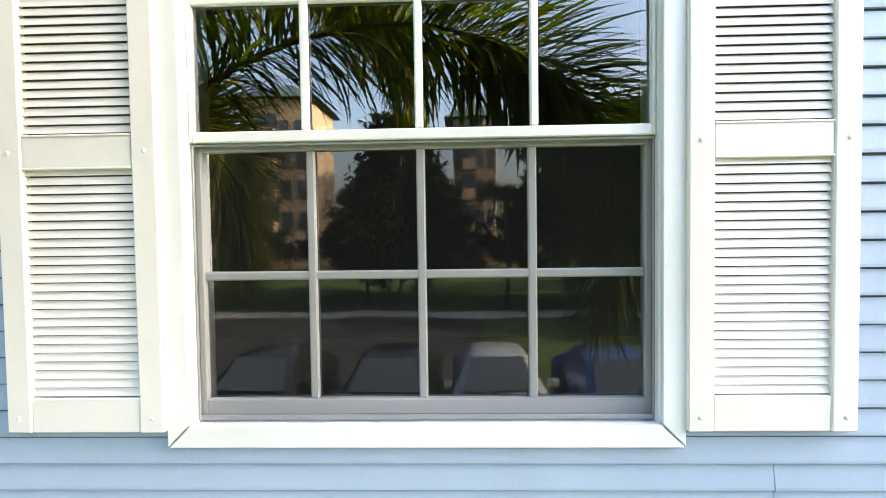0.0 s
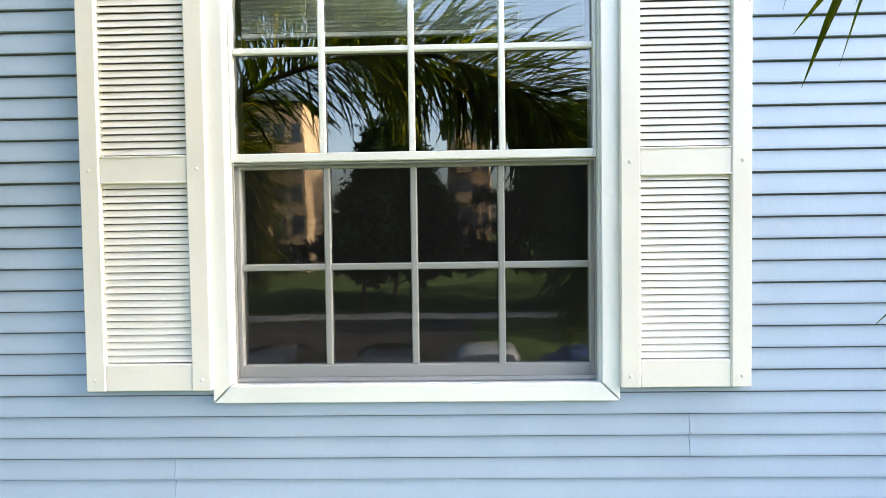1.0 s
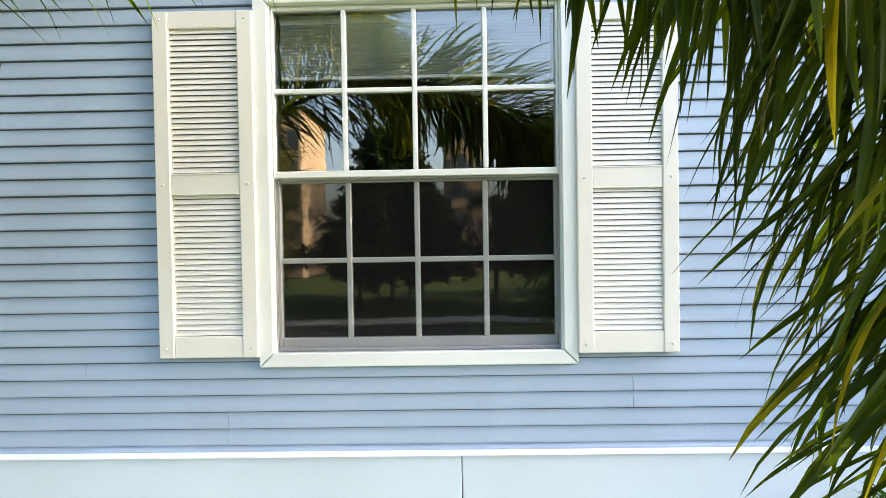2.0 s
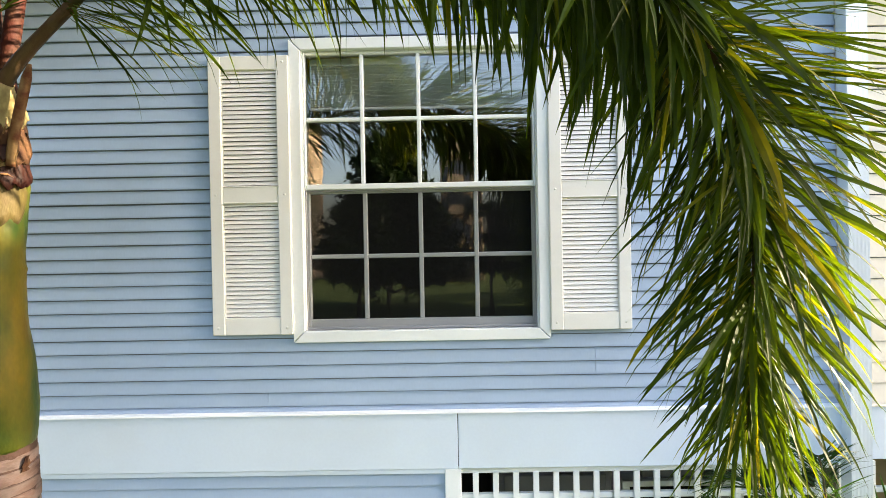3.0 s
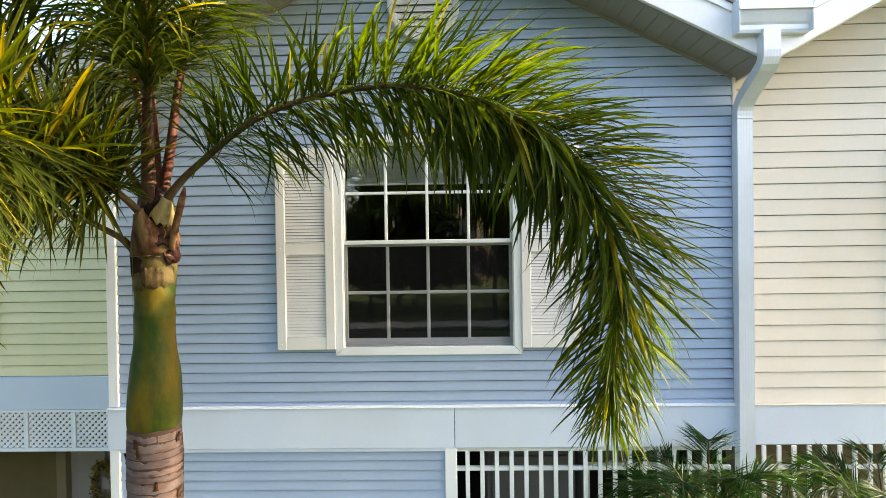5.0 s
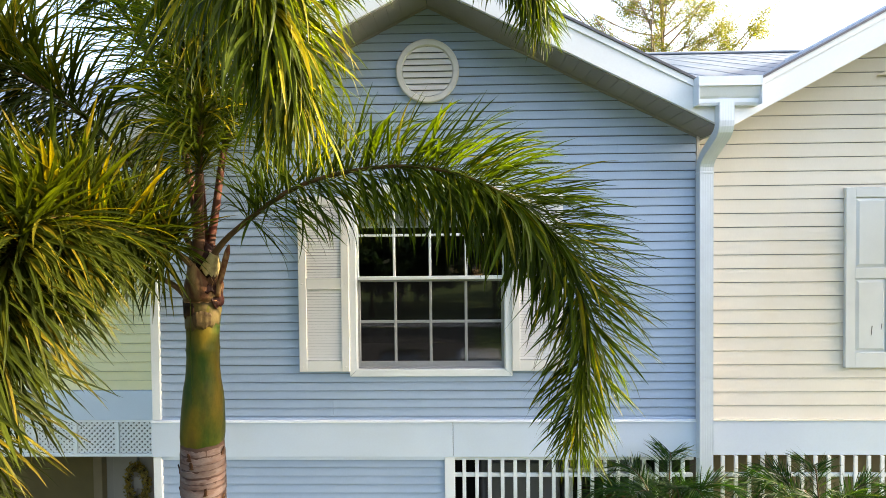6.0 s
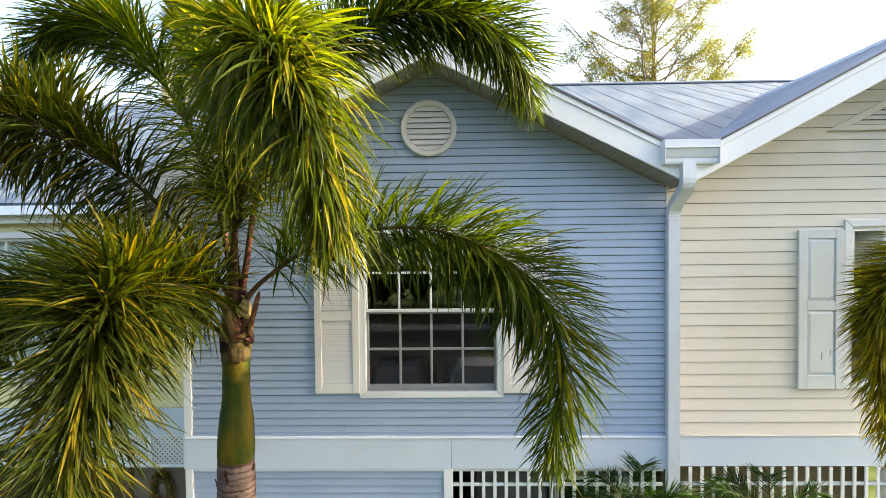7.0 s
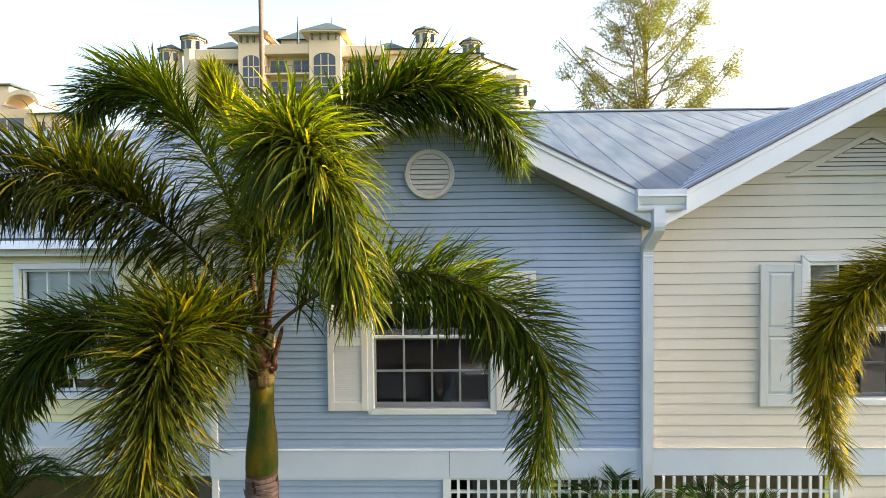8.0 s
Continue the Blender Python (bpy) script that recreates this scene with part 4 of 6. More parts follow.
slope(-9.2, -0.3, 0.30, 5.235, 5.03, 7.45, "roof_sheet", METAL, groof)
slope(-9.2, -0.3, 10.0, 5.2, 5.03, 7.45, "roof_sheet", METAL, groof)
for i in range(22):
    x = -9.1 + i * 0.4
    slope(x, x + 0.014, 0.30, 5.244, 5.03, 7.459, "seam", METAL, groof, 0.009)
part("gutter", section([(-9.2, 0.36, 5.16), (-2.5, 0.36, 5.16)], (0, 1, 0), [(-0.06, -0.045), (-0.07, 0.0), (-0.08, 0.05), (-0.07, 0.055), (0.03, 0.055), (0.03, -0.045)]), GUTTER, groof)
part("fascia", box(-9.2, -2.47, 0.395, 0.42, 5.02, 5.22, 0.003), WHITE, groof)
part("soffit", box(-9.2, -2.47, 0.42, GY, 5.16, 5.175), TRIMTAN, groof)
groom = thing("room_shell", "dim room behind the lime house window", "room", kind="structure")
part("inner_wall", box(-9.0, -2.5, 3.4, 3.5, 2.6, 5.2), DIM_ROOM, groom)
part("inner_floor", box(-9.0, -2.46, GY + 0.0, 3.5, 2.62, 2.69), DIM_INNER, groom)
part("inner_wall", box(-9.0, -8.9, GY + 0.12, 3.5, 0.0, 5.2), DIM_ROOM, groom)
porch = thing("porch_wall", "tan porch wall with pale door frame", "wall", kind="structure")
part("wall_panel", box(-9.0, -4.23, 1.75, 1.85, 0, 2.62), PORCHWALL, porch)
part("frame_board", box(-4.23, -4.12, 1.70, 1.80, 0, 2.62, 0.004), TANWALL, porch)
part("wall_panel", box(-3.22, -2.46, 1.76, 1.85, 0, 2.62), DOORWHITE, porch)
part("lintel", box(-4.10, -3.22, 1.74, 1.80, 2.12, 2.62, 0.004), DOORWHITE, porch)
door = thing("door_1", "off-white porch door behind a hanging wreath", "door", kind="structure")
part("door_leaf", box(-4.09, -3.23, 1.74, 1.78, 0.05, 2.11, 0.004), DOORWHITE, door)
for a in (-4.00, -3.62):
    part("panel", box(a, a + 0.30, 1.728, 1.74, 1.2, 1.98, 0.006), DOORWHITE, door)
    part("panel", box(a, a + 0.30, 1.728, 1.74, 0.2, 1.0, 0.006), DOORWHITE, door)
part("door_handle", box(-4.05, -4.02, 1.68, 1.74, 1.0, 1.12, 0.004), ALU, door)
wreath = thing("door_wreath", "yellow-brown dried flower wreath hanging on the porch door", "wreath")
bm = bmesh.new()
r2 = random.Random(8)
for i in range(900):
    a = r2.uniform(0, 2 * math.pi)
    rr = 0.12 + r2.gauss(0, 0.020)
    c = Vector((-3.67 + rr * math.cos(a), 1.675 + r2.gauss(0, 0.018), 1.50 + 1.75 * rr * math.sin(a)))
    d = [Vector((r2.gauss(0, 1), r2.gauss(0, 1), r2.gauss(0, 1))).normalized() * r2.uniform(0.016, 0.034) for _ in range(2)]
    bm.faces.new([bm.verts.new(c - d[0]), bm.verts.new(c + d[1] * 0.5), bm.verts.new(c + d[0]), bm.verts.new(c - d[1] * 0.5)])
part("dried_bloom_ring", bm, WREATH, wreath)
part("ring", tube([Vector((-3.67 + 0.12 * math.cos(2 * math.pi * i / 24), 1.685, 1.50 + 0.21 * math.sin(2 * math.pi * i / 24))) for i in range(25)], [0.016] * 25), SHEATH, wreath)
part("hanger", box(-3.68, -3.66, 1.70, 1.71, 1.70, 2.11), DRIP, wreath)
part("tag", box(-3.72, -3.62, 1.69, 1.70, 1.44, 1.58, 0.004), DOORWHITE, wreath)

mast = thing("antenna_mast", "thin brown metal mast standing behind the roof", "mast")
part("pole", tube([Vector((-2.72, 2.5, z)) for z in (0.0, 4.0, 7.0, 10.5)], [0.04, 0.038, 0.036, 0.034], 10), MAST, mast, smooth=True)
part("base_plate", box(-2.82, -2.62, 2.4, 2.6, 0.0, 0.03), ALU, mast)


# ---- palms ----
def blade(elev, droop, width, twist, seg=7, fold=0.3):
    """Vertices of a narrow leaflet of length 1 that bends down as it goes, in the x-z plane."""
    pts, p, e = [], Vector((0, 0, 0)), elev
    for i in range(seg + 1):
        s = i / seg
        t = Vector((math.cos(e), 0, math.sin(e)))
        u = Vector((-math.sin(e), 0, math.cos(e)))
        w = width * (0.40 + 0.60 * min(1, s / 0.25)) * (1 - max(0.0, (s - 0.5) / 0.5) ** 2.0 * 0.97)
        a = twist * (0.4 + 0.6 * s)
        side = Vector((0, 1, 0)) * math.cos(a) + u * math.sin(a)
        nrm = side.cross(t)
        pts += [p - side * w - nrm * fold * w, p.copy(), p + side * w - nrm * fold * w]
        p = p + t / seg
        e = max(e - droop / seg * (0.35 + 1.3 * s), -1.52)
    faces = []
    for i in range(seg):
        a = 3 * i
        faces += [(a, a + 1, a + 4, a + 3), (a + 1, a + 2, a + 5, a + 4)]
    return [tuple(q) for q in pts], faces


class Blades:
    """Leaflet shapes by the angle at which they leave the rachis, shared by all leaflets."""

    def __init__(self, name, material, droop, width, seed):
        r = random.Random(seed)
        self.kinds, self.meshes, self.name, self.material = {}, {}, name, material
        for e in range(-90, 91, 15):
            for k in range(6):
                self.kinds[e, k] = blade(radians(max(-85, min(85, e))), r.uniform(*droop), width * r.uniform(0.7, 1.4), r.uniform(-0.9, 0.9))

    def key(self, d, r):
        """The nearest shape, and the angle still missing to the wanted lean."""
        a = math.degrees(math.asin(max(-1, min(1, d.z))))
        e = int(round(a / 15)) * 15
        return (e, r.randrange(6)), radians(a - max(-85, min(85, e)))

    def mesh(self, key):
        if key not in self.meshes:
            me = bpy.data.meshes.new(self.name)
            me.from_pydata(*[self.kinds[key][0], [], self.kinds[key][1]])
            me.materials.append(self.material)
            self.meshes[key] = me
        return self.meshes[key]


def frond(parent, points, blades, count, length, base=0.24, single=0, seed=1, thick=0.021, spread=1.0, name="frond", petiole=None, sweep=(46, 80), flat=False, grip=None, close=0.30, untidy=0.12, crowd=1.1):
    """A feather-shaped palm leaf: bent rachis, leaflets all round it. The first `single` leaflets are objects of their own."""
    r = random.Random(seed)
    n = 44
    line = spline(points, n)
    radii = [thick * (1 - 0.86 * (i / n) ** 0.8) * (1.35 if i < 3 else 1) for i in range(n + 1)]
    k = int(n * base)
    if grip:
        for i in range(k + 2):
            q = min(1, i / k)
            radii[i] = (grip + (radii[k + 1] * 1.1 - grip) * q ** 0.8) * (1.5 if i == 0 else 1.3 if i == 1 else 1.12 if i == 2 else 1)
    ob = part(name, tube(line[:k + 2], radii[:k + 2], 8, flat=1.15), petiole or PETIOLE, parent, smooth=True)
    part("rachis", tube(line[k:], radii[k:], 7), RACHIS, ob, smooth=True)
    verts, faces = [], []
    order = list(range(count))
    r.shuffle(order)
    alone = set(order[:single])
    for i in range(count):
        x = (i + r.random()) / count
        u = base + (1 - base) * (x ** crowd + 0.45 * math.sin(2 * math.pi * x) / (2 * math.pi))
        f = min(max(u, base) * n, n - 0.001)
        j = int(f)
        p = line[j].lerp(line[j + 1], f - j)
        t = (line[min(j + 2, n)] - line[max(j - 1, 0)]).normalized()
        s = t.cross(Vector((0, 0, 1)))
        s = s.normalized() if s.length > 0.05 else Vector((0, -1, 0)).cross(t).normalized()
        up = s.cross(t)
        side = 1 if i % 2 else -1
        v = r.uniform(-1, 1)
        phi = side * (radians(r.gauss(88, 8)) if flat else radians(90 + spread * math.copysign(abs(v) ** 0.75, v) * 86))
        q = min(1.0, max(0.0, (u - base) / (1 - base)))
        sw = radians(r.uniform(*sweep) + 7 * noise.noise(Vector((u * 14, side * 3.0, seed)))) * (1 - close * q)
        d = (math.cos(sw) * t + math.sin(sw) * (math.sin(phi) * s + math.cos(phi) * up)).normalized()
        ln = length * (0.56 + 0.44 * math.sin(math.pi * min(1, 0.17 + q * 0.72))) * r.uniform(0.74, 1.12) * (1 - 0.30 * q ** 3)
        key, rest = blades.key(d, r)
        az = math.atan2(d.y, d.x) + r.gauss(0, untidy)
        m = Matrix.Translation(p) @ Matrix.Rotation(az, 4, "Z") @ Matrix.Rotation(-rest, 4, "Y") @ Matrix.Rotation(r.gauss(0, untidy * 1.6), 4, "X") @ Matrix.Scale(ln, 4)
        if i in alone:
            leaf = new("leaflet", blades.mesh(key))
            leaf.parent = ob
            leaf.matrix_basis = m
        else:
            b = len(verts)
            verts += [tuple(m @ Vector(v)) for v in blades.kinds[key][0]]
            faces += [tuple(b + x for x in f2) for f2 in blades.kinds[key][1]]
    if verts:
        me = bpy.data.meshes.new("foliage")
        me.from_pydata(verts, [], faces)
        me.materials.append(blades.material)
        mass = new("foliage", me)
        mass.parent = ob
        tagged(mass, kind="stuff")
    return ob


FOX = Blades("leaflet", LEAF, (0.1, 0.9), 0.0215, 5)
FOX_HANG = Blades("leaflet", LEAF_WARM, (0.55, 1.75), 0.0150, 15)
FOX_HANG_DARK = Blades("leaflet", LEAF_OLIVE, (0.45, 1.6), 0.0150, 17)
FOX_LOOSE = Blades("leaflet", LEAF, (0.2, 1.25), 0.0165, 16)
FOX_GOLD = Blades("leaflet", LEAF_OLIVE, (0.05, 0.8), 0.0138, 6)
SPEAR = Blades("leaflet", LEAF_NEW, (0.0, 0.15), 0.019, 8)
HANG = Blades("leaflet", LEAF_GOLD, (0.05, 0.7), 0.0180, 9)
FINE = Blades("leaflet", LEAF_DARK, (0.1, 0.7), 0.0145, 7)

PX, PY = -1.518, -1.02
palm = thing("palm_tree", "foxtail palm with smooth green crownshaft, ringed trunk and arching fronds", "palm", at=(0, 0, 0))
r3 = random.Random(2)
part("trunk", lathe([(0.29, 0.0), (0.23, 0.15), (0.19, 0.5), (0.165, 1.0), (0.1415, 1.1), (0.1405, 3.08), (0.138, 3.10)], 26, centre=(PX - 0.008, PY), wobble=0.03, seed=3), TRUNK_DARK, palm, "ringed trunk with pinkish-grey leaf scars and dark gaps", smooth=True)


def scar_ring(z0, z1, r, seed, seg=88):
    """A band of bark between two leaf scars, with uneven edges and now and then a torn notch."""
    bm = bmesh.new()
    rows = []
    for dr, z, edge in ((-0.006, z0, 0), (-0.0005, z0 + 0.0015, 0), (0.0, z0 * 0.5 + z1 * 0.5, 0.5), (-0.0005, z1 - 0.0015, 1), (-0.006, z1, 1)):
        row = []
        for i in range(seg):
            a = 2 * math.pi * i / seg
            c, s = math.cos(a), math.sin(a)
            low = 0.006 * noise.noise(Vector((c * 1.6, s * 1.6, seed * 3.1))) + 0.004 * noise.noise(Vector((c * 6, s * 6, seed * 1.7)))
            top = 0.006 * noise.noise(Vector((c * 1.6, s * 1.6, seed * 3.1 + 3.1))) - 0.030 * max(0.0, noise.noise(Vector((c * 3.2, s * 3.2, seed * 2.3))) - 0.22) - 0.05 * max(0.0, noise.noise(Vector((c * 14, s * 14, seed * 4.3))) - 0.42)
            rr = (r + dr) * (1 + 0.020 * noise.noise(Vector((c * 2.2, s * 2.2, seed * 5.3))))
            row.append(bm.verts.new((PX - 0.008 + rr * c, PY + rr * s, z + low * (1 - edge) + top * edge - 0.055 * rr * c)))
        rows.append(row)
    for p, q in zip(rows, rows[1:]):
        for i in range(seg):
            bm.faces.new((p[i], p[(i + 1) % seg], q[(i + 1) % seg], q[i]))
    for row in (rows[1], rows[3]):
        for i in range(seg):
            bm.edges.get((row[i], row[(i + 1) % seg])).smooth = False
    part("scar_ring", bm, TRUNK, palm, smooth=True)


z, k = 1.02, 0
while z < 3.04:
    h = min(r3.uniform(0.038, 0.060), 3.090 - z)
    gap = r3.uniform(0.012, 0.017) if k % 6 == 1 else r3.uniform(0.003, 0.007)
    scar_ring(z, z + h - gap, (0.1455 if z < 2.99 else 0.1415) + r3.uniform(-0.002, 0.002), k)
    z, k = z + h, k + 1
prof = [(0.134, 3.07), (0.140, 3.085), (0.1435, 3.125), (0.1430, 3.17), (0.1425, 3.22), (0.1395, 3.28), (0.136, 3.34), (0.130, 3.40), (0.1225, 3.455), (0.1155, 3.50), (0.1105, 3.55), (0.1075, 3.60), (0.104, 3.66), (0.1055, 3.70), (0.1085, 3.715), (0.1045, 3.73), (0.1035, 3.78), (0.106, 3.82), (0.108, 3.86), (0.110, 3.93), (0.117, 4.02), (0.112, 4.08), (0.104, 4.15), (0.096, 4.24), (0.080, 4.34), (0.05, 4.42)]
part("crownshaft", lathe(prof, 36, centre=(PX - 0.006, PY), wobble=0.035, seed=5, lean=0.022), SHAFT, palm, "smooth olive-green crownshaft with brown marks", smooth=True)


def axis(z):
    """Where the leaning crownshaft stands at a height."""
    return PX - 0.006 + 0.022 * (z - 3.07)


def torn_wrap(name, material, r0, z0, r1, z1, a0, a1, seed, low=0.02, high=0.03, label=""):
    """Part of a leaf base wrapped round the crown, with torn lower and upper edges."""
    bm = bmesh.new()
    n, grid = 26, []
    for shell in (0.0, -0.007):
        g = []
        for j in range(6):
            v = j / 5
            row = []
            for i in range(n + 1):
                a = radians(a0 + (a1 - a0) * i / n)
                c, s = math.cos(a), math.sin(a)
                taper = max(0.0, math.sin(math.pi * i / n)) ** 0.35
                e0 = low * noise.noise(Vector((c * 5, s * 5, seed))) + 0.4 * low * noise.noise(Vector((c * 17, s * 17, seed + 4)))
                e1 = high * noise.noise(Vector((c * 4, s * 4, seed + 9))) + 0.5 * high * noise.noise(Vector((c * 15, s * 15, seed + 5)))
                mid = 0.5 * (z0 + z1)
                z = mid + ((z0 + e0) * (1 - v) + (z1 + e1) * v - mid) * (0.35 + 0.65 * taper)
                rr = r0 + (r1 - r0) * v + 0.004 * noise.noise(Vector((c * 6, s * 6, z * 14 + seed))) + shell
                row.append(bm.verts.new((axis(z) + rr * c, PY + rr * s, z)))
            g.append(row)
        grid.append(g)
    out, inn = grid
    for j in range(5):
        for i in range(n):
            bm.faces.new((out[j][i], out[j][i + 1], out[j + 1][i + 1], out[j + 1][i]))
            bm.faces.new((inn[j][i], inn[j + 1][i], inn[j + 1][i + 1], inn[j][i + 1]))
    for i in range(n):
        bm.faces.new((out[0][i], inn[0][i], inn[0][i + 1], out[0][i + 1]))
        bm.faces.new((out[5][i], out[5][i + 1], inn[5][i + 1], inn[5][i]))
    for j in range(5):
        bm.faces.new((out[j][0], out[j + 1][0], inn[j + 1][0], inn[j][0]))
        bm.faces.new((out[j][n], inn[j][n], inn[j + 1][n], out[j + 1][n]))
    part(name, bm, material, palm, label, smooth=True)


def leaf_flare(material, angle, spread, r0, z0, tip, along, rt, seed, ragged=0.012, label=""):
    """Leaf base: wraps the crown below, narrows upwards and closes round its petiole."""
    bm = bmesh.new()
    n, m = 16, 9
    out_dir = Vector((math.cos(radians(angle)), math.sin(radians(angle)), 0))
    along = Vector(along).normalized()
    face = (out_dir - along * out_dir.dot(along)).normalized()
    side = along.cross(face)
    shells = []
    for thick in (0.0, 0.006):
        g = []
        for j in range(m + 1):
            v = j / m
            e = v * v * (3 - 2 * v)
            row = []
            for i in range(n + 1):
                w = 2 * i / n - 1
                a = radians(angle + w * spread)
                rip = ragged * (noise.noise(Vector((w * 4, seed, 0))) + 0.7 * noise.noise(Vector((w * 13, seed, 3))))
                low = Vector((axis(z0) + (r0 - thick) * math.cos(a), PY + (r0 - thick) * math.sin(a), z0 + rip + 0.05 * w * w))
                b = radians(w * 98)
                top = Vector(tip) + (rt - thick * 0.4) * (face * math.cos(b) + side * math.sin(b))
                q = low.lerp(top, e)
                q.z = low.z + (top.z - low.z) * v
                row.append(bm.verts.new(q + out_dir * (0.005 * noise.noise(q * 22 + Vector((seed, 0, 0))))))
            g.append(row)
        shells.append(g)
    out, inn = shells
    for j in range(m):
        for i in range(n):
            bm.faces.new((out[j][i], out[j][i + 1], out[j + 1][i + 1], out[j + 1][i]))
            bm.faces.new((inn[j][i], inn[j + 1][i], inn[j + 1][i + 1], inn[j][i + 1]))
        bm.faces.new((out[j][0], out[j + 1][0], inn[j + 1][0], inn[j][0]))
        bm.faces.new((out[j][n], inn[j][n], inn[j + 1][n], out[j + 1][n]))
    for i in range(n):
        bm.faces.new((out[0][i], inn[0][i], inn[0][i + 1], out[0][i + 1]))
        bm.faces.new((out[m][i], out[m][i + 1], inn[m][i + 1], inn[m][i]))
    return part("leaf_base", bm, material, palm, label, smooth=True)


torn_wrap("leaf_base", PET_PALE, 0.128, 4.045, 0.112, 4.20, 165, 352, 1.0, 0.014, 0.010, "pale brown-green leaf base wrapping the crown")
# The near-black wrap here paints the shaded hollow among the petioles.
torn_wrap("leaf_base", CROWN_SHADE, 0.110, 4.16, 0.097, 4.345, 235, 400, 2.0, 0.02, 0.03, "near-black wrap painted as the shaded hollow between the petioles")
torn_wrap("leaf_base", PET_OLIVE, 0.112, 4.14, 0.096, 4.33, 150, 250, 7.0, 0.02, 0.004)
torn_wrap("leaf_base", SHAFT_OLD, 0.1110, 3.86, 0.1205, 4.06, 165, 372, 11.0, 0.05, 0.01)
leaf_flare(IVORY, 332, 46, 0.124, 4.210, (-1.388, -1.089, 4.372), (0.5, -0.08, 0.75), 0.0360, 3.0, 0.020, "pale ivory swollen leaf base")
base = leaf_flare(PET_PALE, 288, 52, 0.1335, 4.05, (-1.505, -1.172, 4.295), (-0.45, -0.42, 0.78), 0.0315, 8.0, 0.010, "tan leaf base with a torn lower rim")
part("torn_rim", tube([Vector((axis(4.05) + 0.135 * math.cos(radians(a)), PY + 0.135 * math.sin(radians(a)), 4.048 + 0.010 * noise.noise(Vector((a * 0.06, 2.0, 0))) + 0.006 * noise.noise(Vector((a * 0.21, 5.0, 0))))) for a in range(236, 342, 4)], [max(0.0005, 0.0055 * noise.noise(Vector((i * 0.37, 7.0, 0))) + 0.0015) for i in range(27)], 6), PET_STUB, base, "pale torn edge", smooth=True)
torn_wrap("dry_sheath", SCAR, 0.1150, 3.87, 0.1220, 3.985, 262, 322, 3.0, 0.022, 0.020, "dark brown oval leaf scar")
# Shadow below the leaf base rim, painted as a near-black wrap.
torn_wrap("dry_sheath", CROWN_SHADE, 0.1195, 3.945, 0.1265, 4.055, 165, 268, 6.0, 0.035, 0.008, "near-black wrap painted as the shadow under the leaf bases")
torn_wrap("dry_sheath", MAROON, 0.135, 4.01, 0.125, 4.13, 318, 375, 4.0, 0.03, 0.03, "torn maroon scrap of leaf sheath")
torn_wrap("dry_sheath", SHEATH, 0.132, 4.09, 0.124, 4.225, 306, 376, 8.0, 0.035, 0.05, "dark brown torn leaf sheath")
torn_wrap("dry_sheath", MAROON, 0.137, 4.10, 0.133, 4.165, 300, 338, 12.0, 0.02, 0.03)
for i, (a, z, ln) in enumerate(((318, 4.15, 0.06), (332, 4.12, 0.08), (340, 4.10, 0.07), (326, 4.19, 0.05))):
    c = Vector((math.cos(radians(a)), math.sin(radians(a)), 0))
    q = Vector((axis(z), PY, z)) + c * 0.139
    part("sheath_fibre", tube([q, q + c * 0.012 + Vector((0.006, 0, ln * 0.5)), q + c * 0.006 + Vector((-0.008 + 0.006 * i, 0, ln))], [0.003, 0.0025, 0.001], 5), PET_STUB, palm)
torn_wrap("maroon_sheath", MAROON, 0.098, 4.25, 0.080, 4.43, 165, 400, 5.0, 0.02, 0.05, "dark maroon sheath at the petiole bases")
part("cut_petiole", tube(spline([(PX + 0.142, PY - 0.06, 4.08), (PX + 0.160, PY - 0.068, 4.16), (PX + 0.198, PY - 0.077, 4.29), (PX + 0.238, PY - 0.085, 4.425)], 9), [0.024, 0.023, 0.022, 0.022, 0.022, 0.022, 0.022, 0.022, 0.020, 0.008], 10, flat=0.6), PET_STUB, palm, "dry cut-off petiole stub", smooth=True)
for i, (a, z) in enumerate(((352, 3.02), (350, 2.70), (190, 2.74), (262, 3.02), (268, 2.965), (196, 2.90), (300, 2.78), (255, 2.66))):
    c = Vector((math.cos(radians(a)), math.sin(radians(a)), 0))
    side = Vector((-c.y, c.x, 0))
    b = Vector((PX - 0.008, PY, z)) + c * 0.146
    bm = bmesh.new()
    cols = []
    for shell in (0.004, 0.0):
        for j in range(6):
            v = j / 5
            w = (0.019 - 0.012 * v) * (1 + 0.7 * noise.noise(Vector((j * 1.7, i * 3.1, 0))))
            lean = 0.006 * noise.noise(Vector((j * 0.6, i * 2.3, 4)))
            h = b + Vector((0, 0, -0.025 + 0.055 * v)) + c * (shell + 0.010 * v * v) + side * lean
            cols.append([bm.verts.new(h - side * w), bm.verts.new(h + c * 0.003), bm.verts.new(h + side * w * 0.8)])
    for o in (0, 6):
        for j in range(5):
            for q in range(2):
                f = (cols[o + j][q], cols[o + j][q + 1], cols[o + j + 1][q + 1], cols[o + j + 1][q])
                bm.faces.new(f if o == 0 else f[::-1])
    for j in range(5):
        bm.faces.new((cols[j][0], cols[j + 1][0], cols[j + 7][0], cols[j + 6][0]))
        bm.faces.new((cols[j][2], cols[j + 6][2], cols[j + 7][2], cols[j + 1][2]))
    part("bark_flap", bm, SHEATH, palm)

